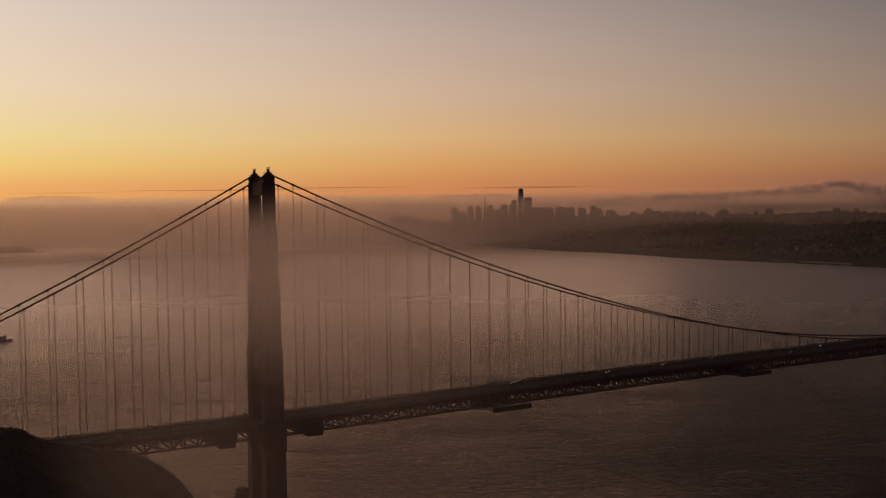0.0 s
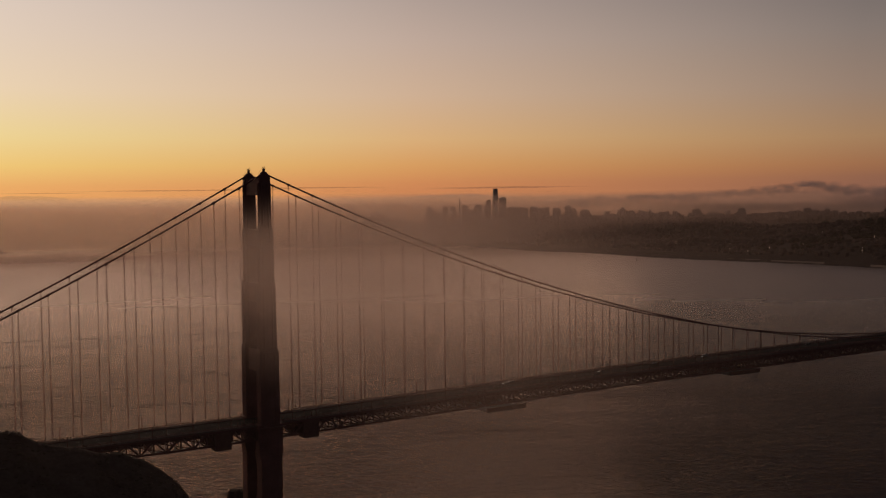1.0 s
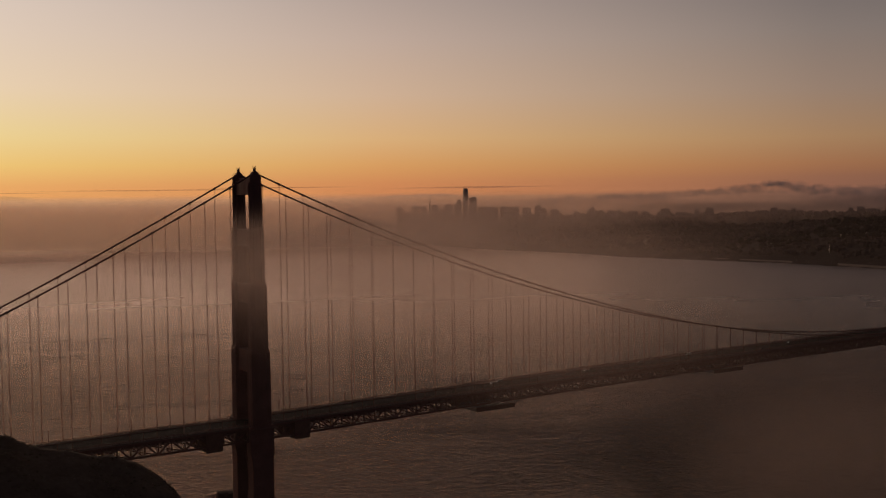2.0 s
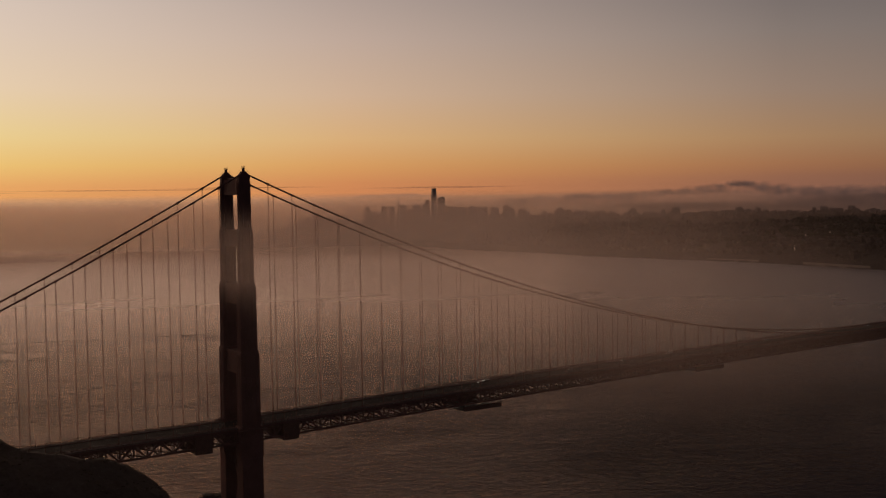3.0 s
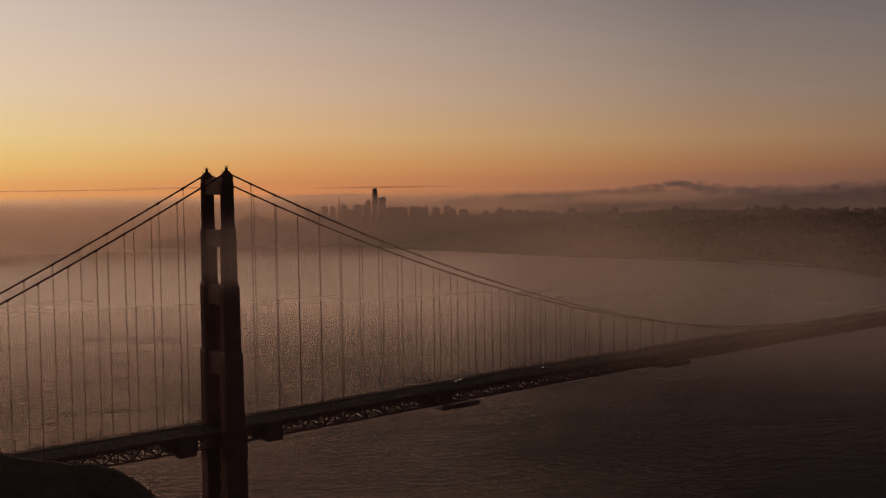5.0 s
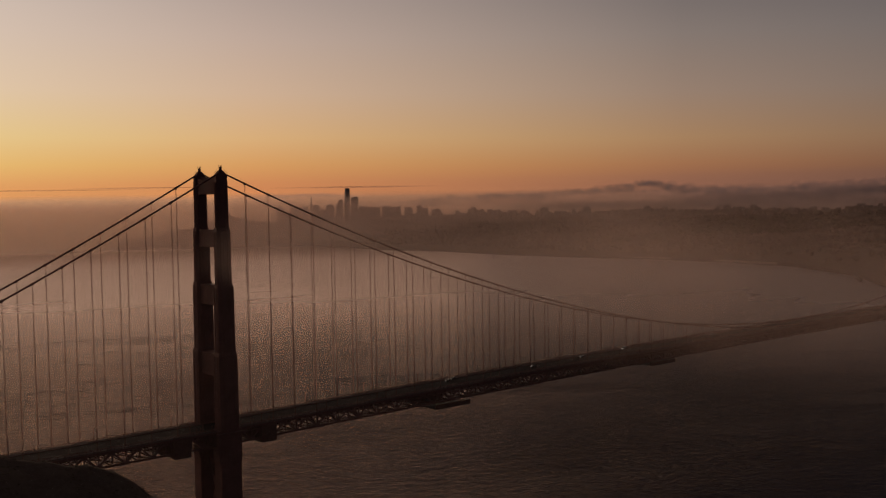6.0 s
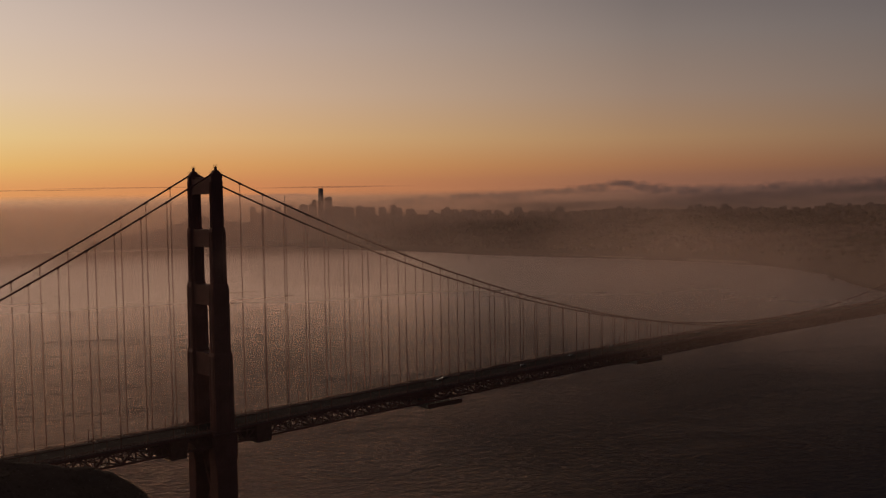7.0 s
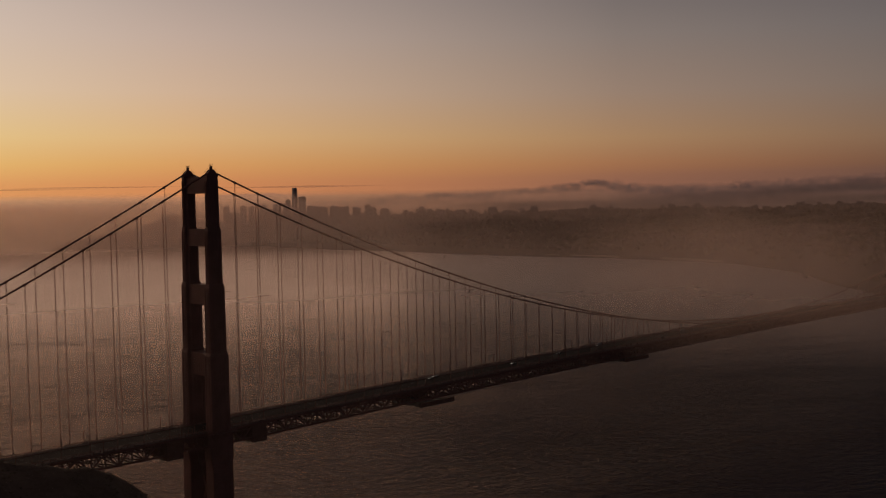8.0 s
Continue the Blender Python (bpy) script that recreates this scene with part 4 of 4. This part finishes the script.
def veil(name, label, centre, width, height, mat, bearing, bend=0.06, category="mist", crumple=0.03):
    """A bowed sheet of mist, upright, its face towards the given bearing."""
    s, uv = Shape(), []
    rings, spokes = 7, 40
    s.v.append((0.0, -bend * width, 0.0))
    uv.append((0.5, 0.5))
    for i in range(1, rings + 1):
        for j in range(spokes):
            a = 2 * math.pi * j / spokes
            r = 0.5 * i / rings * (1.0 + 0.10 * noise.noise(Vector((2 * math.cos(a) + centre[0] * 0.01, 2 * math.sin(a), 0.7))))
            u, v = r * math.cos(a), r * math.sin(a)
            deep = bend * width * (0.25 - u * u) * 4 + crumple * width * noise.noise(Vector((u * 3 + centre[0] * 0.01, v * 2, 0.5)))
            s.v.append((u * width, -deep, v * height))
            uv.append((0.5 + u, 0.5 + v))
    for j in range(spokes):
        q = (j + 1) % spokes
        s.f.append([0, 1 + j, 1 + q])
        for i in range(rings - 1):
            a, b = 1 + i * spokes, 1 + (i + 1) * spokes
            s.f.append([a + j, b + j, b + q, a + q])
    me = s.mesh(name, mat, True)
    layer = me.uv_layers.new(name="map")
    for loop in me.loops:
        layer.data[loop.index].uv = uv[loop.vertex_index]
    ob = new(name, me)
    ob.matrix_basis = pose(*centre, 0, 0, -bearing)
    return tagged(ob, label, category, "drifting mist", "stuff")


MIST = (1.0, 0.805, 0.70)


def shell_material(low, high, density):
    """Thin haze: thickest between the water and `low` metres, thinning out at `high`, and denser towards the sunrise to
    imitate its brighter scatter there.
    """
    m = bpy.data.materials.new("bay_haze")
    m.use_nodes = True
    t = m.node_tree
    t.nodes.clear()
    c = t.nodes.new("ShaderNodeTexCoord").outputs["Object"]
    s = t.nodes.new("ShaderNodeSeparateXYZ")
    link(t, c, s.inputs[0])
    turn = math_node(t, "ARCTAN2", s.outputs[0], s.outputs[1])
    mp = t.nodes.new("ShaderNodeMapping")
    mp.inputs["Scale"].default_value = (1 / 420, 1 / 420, 1 / 45)
    link(t, c, mp.inputs["Vector"])
    shift = t.nodes.new("ShaderNodeVectorMath")
    link(t, mp.outputs[0], shift.inputs[0])
    link(t, math_node(t, "MULTIPLY", t.nodes.new("ShaderNodeObjectInfo").outputs["Random"], 40.0), shift.inputs[1])
    n = t.nodes.new("ShaderNodeTexNoise")
    n.inputs["Scale"].default_value, n.inputs["Detail"].default_value = 1.0, 4.0
    link(t, shift.outputs[0], n.inputs["Vector"])
    z = math_node(t, "ADD", s.outputs[2], math_node(t, "MULTIPLY", math_node(t, "SUBTRACT", n.outputs[0], 0.5), 34.0))
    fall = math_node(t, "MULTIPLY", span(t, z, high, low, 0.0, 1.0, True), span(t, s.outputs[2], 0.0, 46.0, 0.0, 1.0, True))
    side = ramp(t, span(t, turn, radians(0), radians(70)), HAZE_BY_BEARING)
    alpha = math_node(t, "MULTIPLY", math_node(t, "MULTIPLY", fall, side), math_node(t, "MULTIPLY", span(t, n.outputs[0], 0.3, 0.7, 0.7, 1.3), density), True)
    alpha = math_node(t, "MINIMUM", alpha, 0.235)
    d = t.nodes.new("ShaderNodeBsdfDiffuse")
    w = t.nodes.new("ShaderNodeBsdfTranslucent")
    for x in (d, w):
        x.inputs[0].default_value = (*MIST, 1)
    both = t.nodes.new("ShaderNodeMixShader")
    both.inputs[0].default_value = 0.88
    link(t, d.outputs[0], both.inputs[1]), link(t, w.outputs[0], both.inputs[2])
    out = t.nodes.new("ShaderNodeMixShader")
    link(t, alpha, out.inputs[0])
    link(t, t.nodes.new("ShaderNodeBsdfTransparent").outputs[0], out.inputs[1]), link(t, both.outputs[0], out.inputs[2])
    link(t, out.outputs[0], t.nodes.new("ShaderNodeOutputMaterial").inputs[0])
    return m


# density drops to the right, standing in for haze that scatters darker there
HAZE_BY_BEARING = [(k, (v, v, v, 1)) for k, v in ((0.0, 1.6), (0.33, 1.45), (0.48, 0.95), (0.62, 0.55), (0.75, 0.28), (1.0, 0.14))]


def haze_shell(radius, low, high, density):
    """A curved upright sheet of haze round the bay, wider than any view of it."""
    s = Shape()
    for i in range(97):
        b = -25 + 125 * i / 96
        s.v += [tuple(far(b, radius, z) - HUB) for z in (-1.0, 60.0, 130.0, high + 20.0)]
    for i in range(96):
        s.f += [[4 * i + k, 4 * i + 4 + k, 4 * i + 5 + k, 4 * i + 1 + k] for k in range(3)]
    ob = new("bay_haze", s.mesh("bay_haze", shell_material(low, high, density), True))
    ob.matrix_basis = pose(HUB.x, HUB.y, 0)
    return tagged(ob, "thin sheet of dawn haze hanging over the bay", "mist", "drifting mist", "stuff")


# pale and dark cloud colours hold the light and shade of the dawn
BANK = fog_material("low_cloud", 0.20, (0.72, 0.60, 0.56), (0.005, 0.014), 0.7)
PUFF = fog_material("cloud_puff", 0.18, (0.27, 0.31, 0.42), (0.026, 0.034), 1.7)
COVER_MIST = fog_material("shoreline_cover_mist", 0.235, MIST, (0.003, 0.02), 0.3)
DEEP = fog_material("deep_fog_bank", 0.20, (0.23, 0.25, 0.32), (0.008, 0.022), 0.8)
SPILL = fog_material("spilling_fog", 0.235, (0.24, 0.24, 0.27), (0.003, 0.012), 0.5)
STREAK = fog_material("high_streak", 0.42, (0.42, 0.33, 0.32), (0.0015, 0.05), 0.5)

# streaks of high cloud low over the horizon
for b, w, h, z in ((15.5, 1500, 11, 270), (22.5, 1100, 10, 277), (34, 1100, 14, 268), (8, 800, 7, 262)):
    veil("cloud_streak", "thin dark streak of cloud above the horizon", tuple(far(b, 4900, z)), w, h, STREAK, b, 0.0, "cloud")
# the fog bank that lies on the hills beyond the city: many thin layers, piled highest above the hill's shoulder
CLOUD_TOP = ((36, 214), (40, 222), (43.5, 232), (46.5, 244), (48.4, 262), (49.7, 280), (50.8, 268), (52, 258), (54, 248), (57, 252), (60, 264), (64, 276), (72, 282))
rng = random.Random(17)
for k in range(64):
    b = 37 + 35 * (k + 0.5) / 64 + rng.uniform(-0.5, 0.5)
    w, h = rng.uniform(150, 420), rng.uniform(40, 74)
    z = lerp_table(CLOUD_TOP, b) - h * 0.30 + rng.uniform(-14, 3)
    veil("low_cloud", "grey layer of the fog bank rolling over the hills", tuple(far(b, 4905 - 4 * (k % 12), z)), w, h, PUFF, b, 0.02, "cloud", 0.01)
for k in range(18):
    b = 40 + 33 * (k + 0.5) / 18
    w, h = rng.uniform(500, 900), rng.uniform(60, 100)
    veil("low_cloud", "soft pale fog under the cloud top", tuple(far(b, 4850 - 3 * (k % 9), rng.uniform(150, 190))), w, h, BANK, b, 0.02, "cloud", 0.01)

for k in range(34):         # the highest heap
    b = rng.triangular(46.5, 55.0, 50.0)
    w, h = rng.uniform(60, 170), rng.uniform(30, 62)
    z = lerp_table(CLOUD_TOP, b) - h * 0.22 - abs(rng.gauss(0, 12))
    veil("low_cloud", "dark lump heaped along the top of the fog bank", tuple(far(b, 4840 - 2 * k, z)), w, h, PUFF, b, 0.02, "cloud", 0.01)
for k in range(14):
    b = 44 + 28 * k / 13
    r, z, w, h = 4500 - 40 * (k % 4), rng.uniform(150, 164) + max(0, b - 58), rng.uniform(600, 900), rng.uniform(62, 84)
    veil("low_cloud", "grey fog spilling over the crest of the hills", tuple(far(b, r, z)), w, h, SPILL, b, 0.02, "cloud", 0.01)

for k in range(22):         # the thick end of the bank, low over the wooded hills
    b = 53 + 19 * k / 21
    w, h = rng.uniform(420, 760), rng.uniform(56, 84)
    veil("low_cloud", "dark blue-grey end of the fog bank", tuple(far(b, 4420 - 12 * (k % 5), lerp_table(CLOUD_TOP, b) - 38 + rng.uniform(-16, 4) - 12 * (k % 3))), w, h, DEEP, b, 0.02, "cloud", 0.01)

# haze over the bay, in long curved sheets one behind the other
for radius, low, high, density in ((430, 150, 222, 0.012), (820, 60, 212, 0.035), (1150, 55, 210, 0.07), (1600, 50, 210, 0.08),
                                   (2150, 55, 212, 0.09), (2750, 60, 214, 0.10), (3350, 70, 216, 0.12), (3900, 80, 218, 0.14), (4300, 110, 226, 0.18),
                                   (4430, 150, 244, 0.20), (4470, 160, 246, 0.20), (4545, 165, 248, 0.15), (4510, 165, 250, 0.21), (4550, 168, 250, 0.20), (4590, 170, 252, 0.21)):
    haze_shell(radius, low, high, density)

# mist sheets added to pass for bright water, lifting the far shoreline in the view
for b, radius, w, h in ((6, 3900, 1300, 74), (13, 4500, 1300, 60), (19, 4610, 1200, 60), (23, 4650, 1100, 58), (27, 4660, 1100, 56), (30, 4600, 900, 50)):
    for k in range(2):
        veil("mist_bank", "added mist sheet passing for bright water along the far shore", tuple(far(b + 1.3 * k, radius - 30 * k, 6)), w, h, COVER_MIST, b, 0.0, crumple=0.0)

# mist before the bridge: thin layers along the first sightline, to fit the view
for d, across, rise, wide, tall, density in ((45, -8, -6.5, 0.40, 0.26, 0.15), (62, 5, -6, 0.50, 0.26, 0.05), (92, -1, -1, 0.60, 0.32, 0.10), (108, 2, 0, 0.54, 0.30, 0.12),
                                             (125, -2, 0, 0.54, 0.29, 0.12), (148, 1, 3, 0.54, 0.26, 0.21), (164, -4, 3, 0.50, 0.24, 0.21), (182, -1, 6, 0.46, 0.20, 0.21),
                                             (202, -2, 9, 0.44, 0.18, 0.15), (262, -5, 10, 0.32, 0.14, 0.17), (300, -8, 16, 0.26, 0.11, 0.19)):
    bearing = radians(21 + across)
    at = (-189 + d * math.sin(bearing), -594 + d * math.cos(bearing), 205 - 0.098 * d + rise)
    veil("mist_wisp", "thin wisp of mist drifting in front of the bridge", at, wide * d, tall * d, fog_material("mist", density, MIST, (0.024, 0.05), 0.42), 40, 0.03, crumple=0.02)
